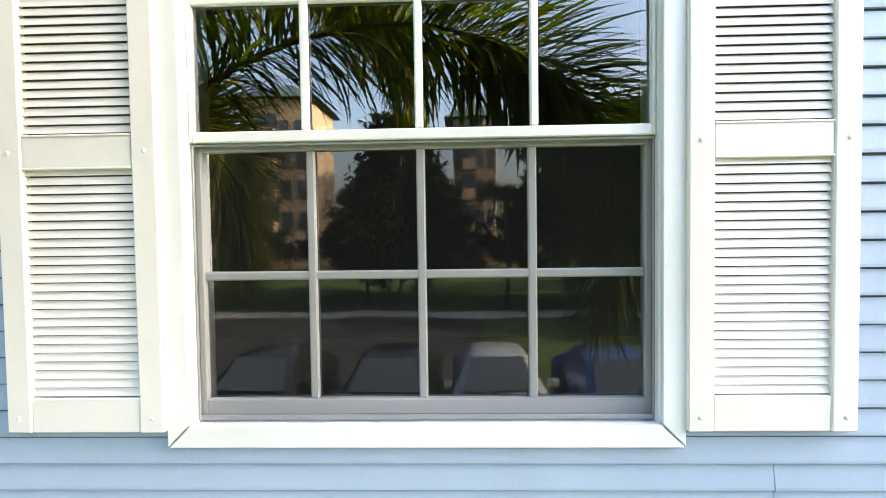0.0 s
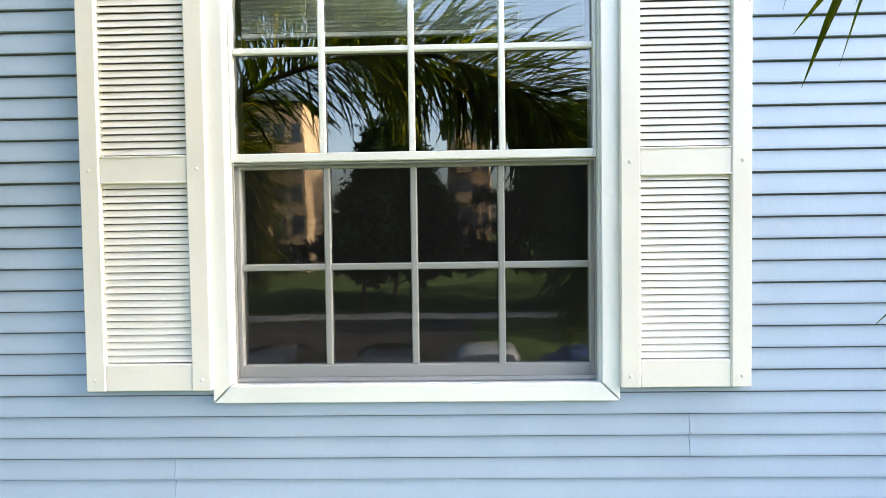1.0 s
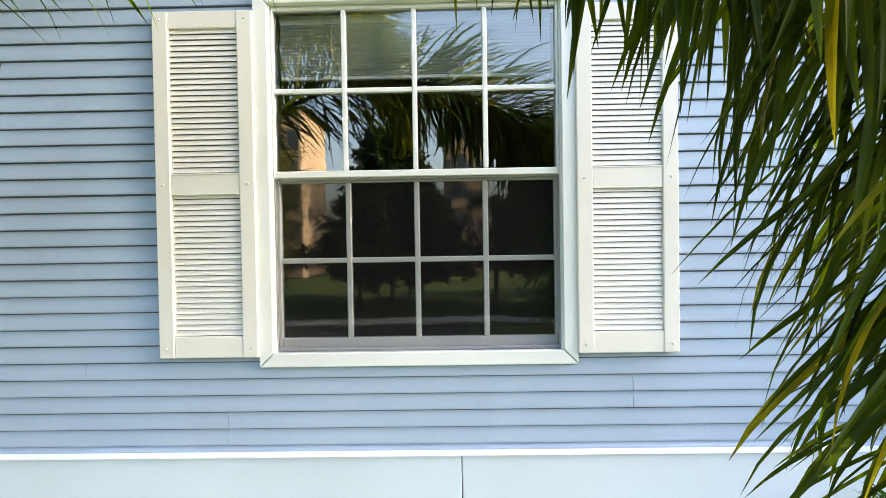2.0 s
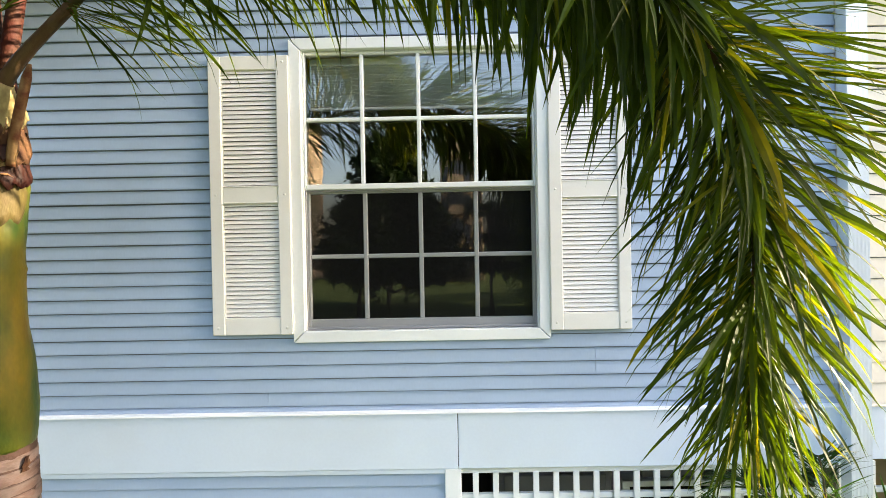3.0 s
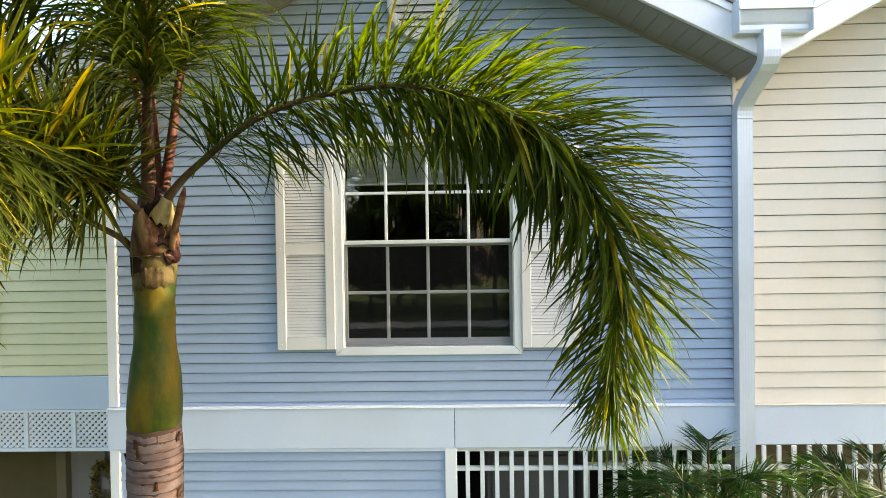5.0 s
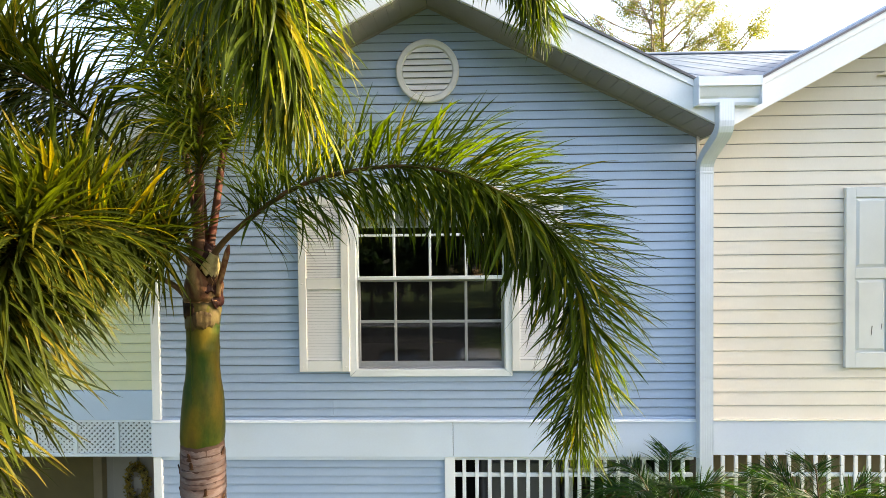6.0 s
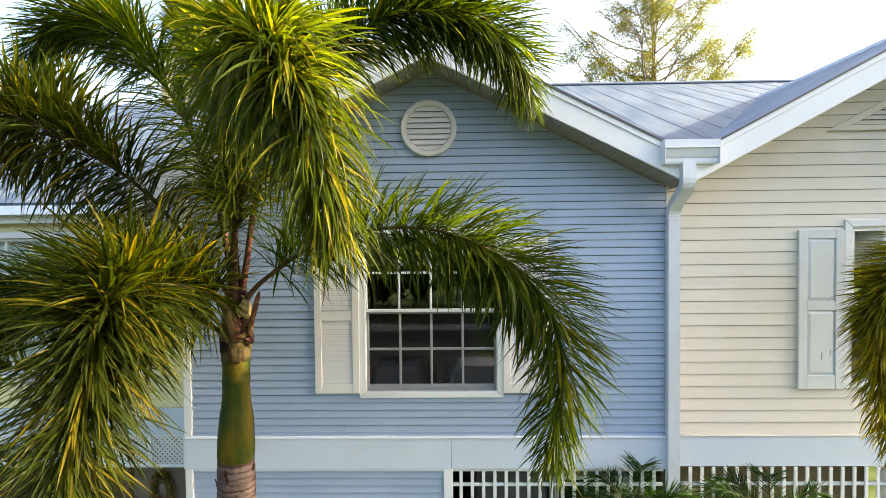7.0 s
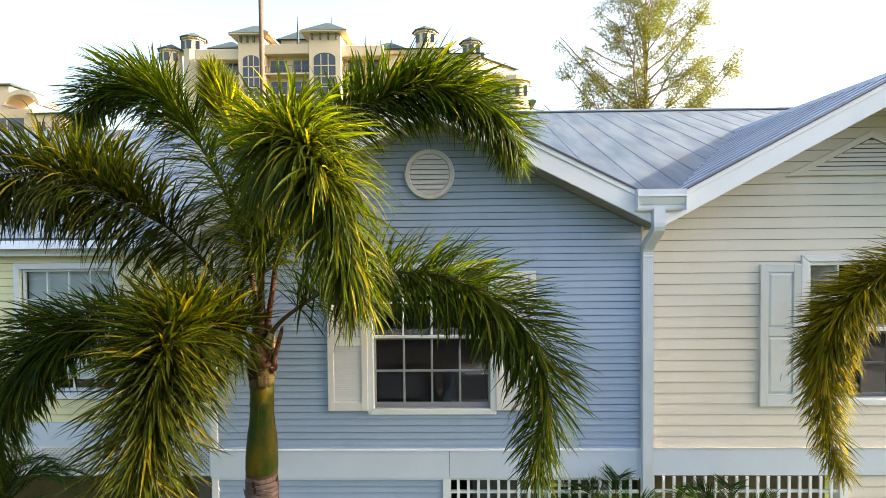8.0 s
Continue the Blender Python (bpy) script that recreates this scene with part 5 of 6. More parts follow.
FRONDS = [
    (FOX_LOOSE, 1500, 0.59, 0.265, 200, 0.024, 0.036, PET_TAN, (52, 84), [(-1.472, -1.045, 4.16), (-1.425, -1.08, 4.29), (-1.372, -1.09, 4.385), (-1.206, -1.114, 4.54), (-0.777, -1.211, 4.797), (-0.25, -1.261, 4.905), (0.206, -1.317, 4.858), (0.614, -1.37, 4.655), (0.871, -1.399, 4.375), (0.983, -1.418, 4.07), (0.985, -1.463, 3.791), (0.941, -1.518, 3.512), (0.914, -1.549, 3.292)]),
    (FOX_HANG, 2500, 0.61, 0.20, 60, 0.028, 0.044, PET_BROWN, (30, 84), [(-1.51, -1.05, 4.2), (-1.47, -1.13, 4.62), (-1.384, -1.262, 5.051), (-1.249, -1.525, 5.525), (-0.991, -2.009, 5.812), (-0.729, -2.472, 5.823), (-0.502, -2.752, 5.58), (-0.37, -2.886, 5.226), (-0.281, -2.913, 4.896)]),
    (FOX_LOOSE, 2000, 0.54, 0.22, 40, 0.026, 0.036, PET_SALMON, (46, 78), [(-1.49, -1.0, 4.2), (-1.42, -0.99, 4.65), (-1.292, -1.013, 5.258), (-0.899, -1.137, 6.04), (-0.362, -1.276, 6.386), (0.138, -1.361, 6.45), (0.509, -1.329, 6.329), (0.748, -1.171, 6.108), (0.811, -0.989, 5.88)]),
    (FOX_LOOSE, 1700, 0.52, 0.22, 0, 0.026, 0.038, PET_SALMON, (46, 78), [(-1.53, -0.98, 4.2), (-1.6, -0.93, 4.75), (-1.794, -0.843, 5.408), (-2.169, -0.777, 6.139), (-2.578, -0.725, 6.59), (-2.95, -0.737, 6.70), (-3.20, -0.753, 6.56), (-3.36, -0.762, 6.28)]),
    (FOX_HANG_DARK, 1600, 0.62, 0.33, 0, 0.024, 0.025, PET_OLIVE, (62, 92), [(-1.53, -1.06, 4.20), (-1.525, -1.075, 4.33), (-1.575, -1.09, 4.476), (-1.68, -1.145, 4.678), (-2.054, -1.301, 5.2), (-2.419, -1.418, 5.484), (-2.847, -1.581, 5.718), (-3.289, -1.736, 5.716), (-3.664, -1.835, 5.459), (-3.885, -1.879, 5.131)]),
    (FOX_GOLD, 2300, 0.62, 0.25, 0, 0.024, 0.030, PET_TAN, (28, 86), [(-1.478, -1.06, 4.10), (-1.473, -1.128, 4.220), (-1.545, -1.21, 4.355), (-1.61, -1.38, 4.455), (-1.665, -1.78, 4.548), (-1.69, -2.139, 4.571), (-1.658, -2.399, 4.393), (-1.638, -2.551, 4.082), (-1.66, -2.66, 3.772), (-1.65, -2.693, 3.483)]),
    (FOX_LOOSE, 1900, 0.56, 0.36, 0, 0.022, 0.024, PET_OLIVE, (48, 80), [(-1.57, -1.05, 4.03), (-1.64, -1.075, 4.13), (-1.745, -1.075, 4.195), (-1.955, -1.065, 4.285), (-2.504, -1.077, 4.441), (-3.037, -1.118, 4.469), (-3.462, -1.155, 4.247), (-3.745, -1.172, 3.836), (-3.882, -1.17, 3.329), (-3.903, -1.158, 2.988)]),
]
for i, (bl, cnt, ln, bs, single, th, grip, pet, sweep, pts) in enumerate(FRONDS):
    frond(palm, pts, bl, cnt, ln, bs, single, 20 + i, th, petiole=pet, sweep=sweep, grip=grip, close=0.1 if bl in (FOX_GOLD, FOX_HANG_DARK) else 0.34, crowd=1.3 if i == 0 else 1.15)
frond(palm, [(-1.50, -0.98, 4.36), (-1.53, -0.98, 4.9), (-1.60, -0.96, 5.5), (-1.73, -0.95, 6.14), (-1.84, -0.95, 6.45), (-1.94, -0.95, 6.74)], SPEAR, 1700, 0.35, 0.48, 0, 47, 0.024, name="spear_leaf", petiole=PET_SALMON, sweep=(16, 44), grip=0.036)

part("dangling_thread", tube(spline([(-1.398, -1.40, 4.10), (-1.402, -1.40, 3.8), (-1.397, -1.40, 3.45)], 8), [0.0016] * 8 + [0.001], 5), LEAF, palm, "thin green dangling leaf thread")

palm2 = thing("palm_tree", "neighbouring foxtail palm with golden hanging frond", "palm")
part("trunk", lathe([(0.28, 0), (0.2, 0.4), (0.17, 1.2), (0.165, 3.0), (0.15, 3.02)], 20, centre=(5.55, -0.95), wobble=0.04), TRUNK, palm2, smooth=True)
part("crownshaft", lathe([(0.15, 3.0), (0.16, 3.1), (0.12, 3.5), (0.12, 4.0), (0.06, 4.4)], 20, centre=(5.55, -0.95)), SHAFT, palm2, smooth=True)
frond(palm2, [(5.50, -0.95, 4.2), (5.35, -0.94, 4.6), (4.98, -0.92, 4.98), (4.55, -0.90, 5.02), (4.178, -0.900, 4.849), (3.913, -0.900, 4.635), (3.728, -0.900, 4.388), (3.644, -0.900, 4.092), (3.638, -0.900, 3.723), (3.698, -0.900, 3.304), (3.794, -0.900, 3.015)], HANG, 3000, 0.44, 0.2, 0, 61, 0.024, sweep=(40, 72))
# Upper fronds added out of view to block sun from the main palm.
for i, a in enumerate((352, 30, 334, 12)):
    c, q = math.cos(radians(a)), math.sin(radians(a))
    frond(palm2, [(5.55 + k * c, -0.95 + k * q, z) for k, z in ((0.05, 4.2), (0.14, 5.1), (0.45, 6.2), (0.9, 6.85), (1.4, 7.05), (1.9, 6.92), (2.25, 6.55))], FOX, 1000, 0.52, 0.28, 0, 70 + i, petiole=PET_BROWN)


def small_palm(x, y, z, seed, label, n=13, reach=0.64, rise=0.76):
    """A clump of slim arching fronds with stiff narrow leaflets."""
    r = random.Random(seed)
    p = thing("small_palm", label, "palm", "small palms by the wall")
    for k in range(4):
        a = r.uniform(0, 6.28)
        q = Vector((x + 0.1 * math.cos(a), y + 0.1 * math.sin(a), 0))
        part("stem", tube([q, q + Vector((0.02, 0, z * 0.5)), Vector((x + 0.05 * math.cos(a), y + 0.05 * math.sin(a), z))], [0.04, 0.034, 0.028], 8), BARK, p, smooth=True)
    for k in range(n):
        a = 2 * math.pi * k / n + r.uniform(-0.25, 0.25)
        rc, rs = reach * r.uniform(0.6, 1.1), rise * r.uniform(0.55, 1.1)
        c, s = math.cos(a), math.sin(a) * 0.8
        frond(p, [(x, y, z - 0.05), (x + 0.15 * rc * c, y + 0.15 * rc * s, z + 0.5 * rs), (x + 0.45 * rc * c, y + 0.45 * rc * s, z + 0.92 * rs), (x + 0.8 * rc * c, y + 0.8 * rc * s, z + 0.98 * rs), (x + 1.08 * rc * c, y + 1.08 * rc * s, z + 0.72 * rs)], FINE, 170, 0.25, 0.20, 0, seed * 40 + k, 0.010, flat=True, petiole=RACHIS, sweep=(40, 62))
    return p


small_palm(1.80, -0.62, 1.95, 3, "small feathery green palm in front of the picket screen")
small_palm(3.05, -0.45, 1.75, 4, "small feathery palm before the cream house")
small_palm(-3.85, -1.45, 2.3, 6, "small dark green palm before the lime house", n=18, reach=0.95, rise=0.9)

# ---- far things ----
def branchy_tree(name, x, y, height, spread, seed, label, leaf, clumps, low=0.3, leafsize=1.0, limbs=46, twig=1.0, lift=0.32):
    r = random.Random(seed)
    t = thing(name, label, "tree")
    line = [Vector((x + 0.25 * noise.noise(Vector((seed, i * 0.7, 0))), y, height * i / 14)) for i in range(15)]
    part("trunk", tube(line, [height * 0.013 * (1 - 0.9 * i / 14) + 0.015 for i in range(15)], 9), BARK, t, smooth=True)
    verts, faces = [], []
    for k in range(limbs):
        u = low + (0.97 - low) * (k + r.random()) / limbs
        f = u * 14
        p = line[int(f)].lerp(line[min(14, int(f) + 1)], f % 1)
        a = 2.39996 * k + r.gauss(0, 0.25)
        ln = spread * (1.12 - u) * r.uniform(0.75, 1.15) / (1.1 - low) * 1.1
        d = Vector((math.cos(a), math.sin(a), 0))
        pts = spline([p, p + d * ln * 0.33 + Vector((0, 0, ln * lift * 0.4)), p + d * ln * 0.68 + Vector((0, 0, ln * lift * 0.75)), p + d * ln + Vector((0, 0, ln * lift))], 8)
        part("limb", tube(pts, [0.05 * (1 - 0.85 * i / 8) * (1.2 - u) + 0.008 for i in range(9)], 5), BARK, t)
        for j in range(clumps):
            q = pts[r.randrange(2, 9)]
            tw = (d * r.uniform(0.1, 0.9) + Vector((r.gauss(0, 0.6), r.gauss(0, 0.6), r.gauss(0.1, 0.45)))).normalized() * r.uniform(0.25, 0.6) * twig
            for g in range(r.randrange(8, 16)):
                c = q + tw * (0.15 + 0.85 * r.random()) + Vector((r.gauss(0, 0.05), r.gauss(0, 0.05), r.gauss(0, 0.05) - 0.03)) * twig
                u1 = (tw.normalized() + Vector((r.gauss(0, 0.7), r.gauss(0, 0.7), r.gauss(0, 0.7) - 0.3))).normalized()
                u2 = u1.cross(Vector((r.gauss(0, 1), r.gauss(0, 1), r.gauss(0, 1)))).normalized()
                sz = r.uniform(0.04, 0.09) * leafsize
                b = len(verts)
                verts += [tuple(c - u1 * sz), tuple(c + u2 * sz * 0.3), tuple(c + u1 * sz), tuple(c - u2 * sz * 0.3)]
                faces.append((b, b + 1, b + 2, b + 3))
    me = bpy.data.meshes.new("crown")
    me.from_pydata(verts, [], faces)
    me.materials.append(leaf)
    cr = new("crown", me)
    cr.parent = t
    tagged(cr, kind="stuff")
    return t


def cypress(x, y, height, reach, seed, label):
    """A sparse tree: straight trunk, rising limbs, thin twigs, and feathery sprays on some of them."""
    r = random.Random(seed)
    t = thing("cypress_tree", label, "tree")
    line = [Vector((x + 0.10 * noise.noise(Vector((seed, i * 0.5, 0))), y, height * i / 18)) for i in range(19)]
    part("trunk", tube(line, [0.15 * (1 - 0.88 * i / 18) + 0.012 for i in range(19)], 10), BARK, t, smooth=True)
    verts, faces = [], []
    for k in range(90):
        u = 0.30 + 0.66 * (k + r.random()) / 90
        f = u * 18
        p = line[int(f)].lerp(line[min(18, int(f) + 1)], f % 1)
        a = 2.39996 * k + r.gauss(0, 0.3)
        d = Vector((math.cos(a), math.sin(a), 0))
        ln = reach * (1 - ((u - 0.28) / 0.74) ** 1.7) * r.uniform(0.7, 1.12)
        up = r.uniform(0.45, 0.95)
        side = Vector((-d.y, d.x, 0)) * r.gauss(0, 0.12) * ln
        pts = spline([p, p + d * ln * 0.35 + Vector((0, 0, ln * up * 0.28)) + side * 0.5, p + d * ln * 0.7 + Vector((0, 0, ln * up * 0.66)) + side, p + d * ln + Vector((0, 0, ln * up * 1.08)) + side * 0.7], 10)
        limb = part("limb", tube(pts, [(0.042 * (1.15 - u)) * (1 - 0.85 * i / 10) + 0.009 for i in range(11)], 6), BARK, t, smooth=True)
        bm = bmesh.new()
        for j in range(max(5, int(ln * 7.5))):
            v = 0.22 + 0.78 * r.random()
            q = pts[min(10, int(v * 10))]
            side2 = 1 if j % 2 else -1
            e = (d * r.uniform(0.5, 1.0) + Vector((-d.y, d.x, 0)) * side2 * r.uniform(0.3, 1.1) + Vector((0, 0, r.uniform(-0.15, 0.75)))).normalized()
            tl = r.uniform(0.45, 1.25) * (1.15 - 0.5 * v)
            end = q + e * tl + Vector((0, 0, -0.10 * tl))
            mid = q + e * tl * 0.55 + Vector((0, 0, 0.04))
            tube([q, mid, end], [0.010, 0.007, 0.003], 4, bm)
            if noise.noise(Vector((end.x * 0.55, end.y * 0.55, end.z * 0.5 + seed))) < -0.30 or r.random() < 0.08:
                continue
            for g in range(int(tl * 260)):
                w = r.uniform(0.15, 1.05)
                c = q + (end - q) * w + Vector((r.gauss(0, 0.09), r.gauss(0, 0.09), r.gauss(-0.05, 0.10)))
                u1 = (e * 0.6 + Vector((r.gauss(0, 0.6), r.gauss(0, 0.6), r.gauss(-0.35, 0.5)))).normalized()
                u2 = u1.cross(Vector((r.gauss(0, 1), r.gauss(0, 1), r.gauss(0, 1)))).normalized()
                sz = r.uniform(0.020, 0.046)
                b = len(verts)
                verts += [tuple(c - u1 * sz), tuple(c + u2 * sz * 0.28), tuple(c + u1 * sz), tuple(c - u2 * sz * 0.28)]
                faces.append((b, b + 1, b + 2, b + 3))
        part("twigs", bm, BARK, limb).name = "twig"
    me = bpy.data.meshes.new("crown")
    me.from_pydata(verts, [], faces)
    me.materials.append(LEAF_TREE)
    cr = new("crown", me)
    cr.parent = t
    tagged(cr, kind="stuff")
    return t


cypress(6.85, 12.5, 16.5, 3.3, 14, "tall sparse cypress with fresh yellow-green needles")


def hip(parent, x0, x1, y0, y1, z, h, over=0.6, name="roof"):
    cx, cy = (x0 + x1) / 2, (y0 + y1) / 2
    k = 0.12
    return part(name, hexa(bmesh.new(), [(x0 - over, y0 - over, z), (x1 + over, y0 - over, z), (x1 + over, y1 + over, z), (x0 - over, y1 + over, z), (cx + (x0 - cx) * k, cy + (y0 - cy) * k, z + h), (cx + (x1 - cx) * k, cy + (y0 - cy) * k, z + h), (cx + (x1 - cx) * k, cy + (y1 - cy) * k, z + h), (cx + (x0 - cx) * k, cy + (y1 - cy) * k, z + h)]), SLATE, parent)


def arch_window(parent, x0, x1, z0, z1, y):
    """Tall window with a rounded head, three lights wide."""
    bm = bmesh.new()
    cx, r = (x0 + x1) / 2, (x1 - x0) / 2
    pts = [(x0, z0), (x1, z0)] + [(cx + r * math.cos(math.pi * i / 10), z1 + 0.55 * r * math.sin(math.pi * i / 10)) for i in range(11)]
    bm.faces.new([bm.verts.new((x, y - 0.05, z)) for x, z in pts])
    ex = bmesh.ops.extrude_face_region(bm, geom=bm.faces[:])
    bmesh.ops.translate(bm, vec=(0, 0.06, 0), verts=[v for v in ex["geom"] if isinstance(v, bmesh.types.BMVert)])
    w = part("window", bm, FARGLASS, parent)
    for i in (1, 2):
        x = x0 + (x1 - x0) * i / 3
        part("mullion", box(x - 0.06, x + 0.06, y - 0.1, y - 0.05, z0, z1 + 0.4 * r), STUCCO_PALE, w)
    n = int((z1 - z0) / 1.5)
    for i in range(1, n + 1):
        z = z0 + i * 1.5
        part("transom", box(x0, x1, y - 0.1, y - 0.05, z - 0.07, z + 0.07), STUCCO_PALE, w)


def balcony(parent, x0, x1, y, z, storey=3.0):
    b = part("balcony", box(x0, x1, y - 1.3, y, z - 0.25, z, 0.03), STUCCO_PALE, parent)
    part("rail", box(x0, x1, y - 1.3, y - 1.24, z + 0.95, z + 1.03), DRIP, b)
    n = int((x1 - x0) / 0.35)
    for i in range(n + 1):
        x = x0 + (x1 - x0 - 0.04) * i / n
        part("baluster", box(x, x + 0.04, y - 1.29, y - 1.25, z, z + 0.95), DRIP, b)
    m = (x0 + x1) / 2
    for a, c in ((x0 + 0.4, m - 0.5), (m + 0.5, x1 - 0.4)):
        w = part("window", box(a, c, y - 0.06, y + 0.02, z + 0.05, z + 2.1), FARGLASS, parent)
        part("mullion", box((a + c) / 2 - 0.06, (a + c) / 2 + 0.06, y - 0.1, y - 0.06, z + 0.05, z + 2.1), STUCCO_PALE, w)


condo = thing("apartment_building", "large tan apartment building with hipped towers behind the houses", "building")
BY = 70.0
part("wall", box(-40.0, -9.0, BY + 3.5, BY + 16, 0, 32.3, 0.05), STUCCO, condo)
part("wall", box(-9.0, 8.0, BY + 4.0, BY + 16, 0, 29.4, 0.05), STUCCO, condo)
for x0, x1, top in ((-30.4, -26.6, 33.8), (-20.2, -15.6, 34.0)):
    part("tower", box(x0, x1, BY, BY + 4.4, 0, top, 0.05), STUCCO_PALE, condo)
    hip(condo, x0, x1, BY, BY + 4.4, top + 0.2, 2.1, 1.05)
    part("eaves_board", box(x0 - 1.0, x1 + 1.0, BY - 1.0, BY + 5.4, top, top + 0.19, 0.04), STUCCO_PALE, condo)
    for i in range(4):
        x = x0 + (x1 - x0) * (i + 0.4) / 4
        part("bracket", box(x, x + 0.22, BY - 0.45, BY, top - 0.85, top - 0.03), DRIP, condo)
    arch_window(condo, x0 + 0.7, x1 - 0.8, 10.0, 30.5, BY)
part("bay", box(-26.6, -20.2, BY + 1.6, BY + 8, 0, 32.3, 0.05), STUCCO, condo)
part("parapet", box(-26.6, -20.2, BY + 0.1, BY + 1.7, 31.3, 32.7, 0.05), STUCCO_PALE, condo)
for i in range(8):
    balcony(condo, -26.6, -20.2, BY + 1.6, 28.7 - 3.05 * i)
for x0, x1, top, yy in ((-36.8, -30.4, 32.0, 2.2), (-15.6, -9.8, 32.2, 2.2)):
    part("bay", box(x0, x1, BY + yy, BY + 10, 0, top, 0.05), STUCCO, condo)
    part("parapet", box(x0 - 0.2, x1 + 0.2, BY + yy - 1.5, BY + yy, top - 1.2, top + 0.4, 0.1), STUCCO_PALE, condo)
    for i in range(8):
        balcony(condo, x0 + 0.2, x1 - 0.2, BY + yy, top - 3.4 - 3.05 * i)
hip(condo, -36.0, -31.5, BY + 4, BY + 8, 33.5, 1.7)
hip(condo, -25.8, -20.8, BY + 5, BY + 9, 35.0, 2.0)
part("tower", box(-25.8, -20.8, BY + 5, BY + 11, 30, 35.0), STUCCO_PALE, condo)
hip(condo, -11.8, -6.8, BY + 3.5, BY + 7.5, 32.7, 1.8)
for x, z in ((-22.9, 38.2), (-17.8, 38.1)):
    part("spire", tube([Vector((x, BY + 4, 34.0)), Vector((x, BY + 4, z))], [0.22, 0.03], 6), SLATE, condo)
for x, z, w in ((-38.7, 34.7, 1.5), (-42.1, 33.0, 1.5), (-3.7, 35.1, 1.5), (3.1, 33.4, 1.3)):
    part("turret", lathe([(w, 20), (w, z), (w + 0.3, z), (w + 0.3, z + 0.2)], 8, centre=(x, BY + 4)), STUCCO_PALE, condo)
    part("cap", lathe([(w + 0.55, z + 0.2), (w + 0.5, z + 0.35), (0.15, z + 1.3)], 8, centre=(x, BY + 4)), SLATE, condo)
    for k in range(3):
        a = radians(225 + 45 * k)
        part("window", box(x + w * math.cos(a) - 0.35, x + w * math.cos(a) + 0.35, BY + 4 + w * math.sin(a) - 0.1, BY + 4 + w * math.sin(a) + 0.1, z - 1.5, z - 0.3), FARGLASS, condo)
for x0, x1, top in ((-9.8, -1.0, 32.4), (-1.0, 4.2, 31.6)):
    part("wing", box(x0, x1, BY + 3, BY + 12, 0, top, 0.05), STUCCO, condo)
    part("cornice", box(x0, x1 + 0.3, BY + 2.5, BY + 12, top - 0.5, top + 0.1, 0.04), STUCCO_PALE, condo)
    part("roof", hexa(bmesh.new(), [(x0, BY + 2.0, top + 0.1), (x1 + 0.8, BY + 2.0, top + 0.1), (x1 + 0.8, BY + 12, top + 0.1), (x0, BY + 12, top + 0.1), (x0, BY + 6, top + 1.0), (x1 - 1.5, BY + 6, top + 1.0), (x1 - 1.5, BY + 8, top + 1.0), (x0, BY + 8, top + 1.0)]), SLATE, condo)
    for i in range(7):
        for k in range(2):
            xa = x0 + (x1 - x0) * (0.2 + 0.45 * k)
            part("window", box(xa, xa + 1.0, BY + 2.95, BY + 3.05, top - 3.2 - 3.05 * i, top - 1.6 - 3.05 * i), FARGLASS, condo)
wing = part("wing", hexa(bmesh.new(), [(4.2, BY + 3.0, 0), (10.0, BY + 9.0, 0), (6.0, BY + 13.0, 0), (1.0, BY + 8.0, 0), (4.2, BY + 3.0, 31.3), (10.0, BY + 9.0, 31.3), (6.0, BY + 13.0, 31.3), (1.0, BY + 8.0, 31.3)]), STUCCO_PALE, condo)
part("wing_roof", hexa(bmesh.new(), [(4.1, BY + 2.2, 31.3), (10.9, BY + 9.0, 31.3), (6.0, BY + 14.0, 31.3), (0.2, BY + 8.0, 31.3), (4.6, BY + 6.2, 32.6), (7.8, BY + 9.4, 32.6), (6.2, BY + 11.0, 32.6), (3.0, BY + 7.8, 32.6)]), SLATE, condo)
for i in range(6):
    for k in range(2):
        c, z = Vector((5.6 + 2.5 * k, BY + 4.45 + 2.59 * k, 0)), 28.6 - 3.05 * i
        e, o = Vector((0.695, 0.719, 0)) * 0.55, Vector((0.719, -0.695, 0)) * 0.05
        q = [c - e - o, c + e - o, c + e + o, c - e + o]
        part("window", hexa(bmesh.new(), [(v.x, v.y, z) for v in q] + [(v.x, v.y, z + 1.5) for v in q]), FARGLASS, condo)
part("rotunda", lathe([(2.2, 0), (2.2, 27.6), (2.6, 27.6), (2.6, 28.3)], 16, centre=(9.5, BY + 4)), STUCCO_PALE, condo)
for k in range(4):
    a = radians(205 + 35 * k)
    part("window", box(9.5 + 2.2 * math.cos(a) - 0.3, 9.5 + 2.2 * math.cos(a) + 0.3, BY + 4 + 2.2 * math.sin(a) - 0.15, BY + 4 + 2.2 * math.sin(a) + 0.15, 25.4, 26.9), FARGLASS, condo)
part("porch_roof", box(9.0, 12.6, BY + 3, BY + 8, 24.6, 25.0), SLATE, condo)
part("porch_wall", box(9.0, 11.8, BY + 4, BY + 8, 0, 24.6), STUCCO, condo)

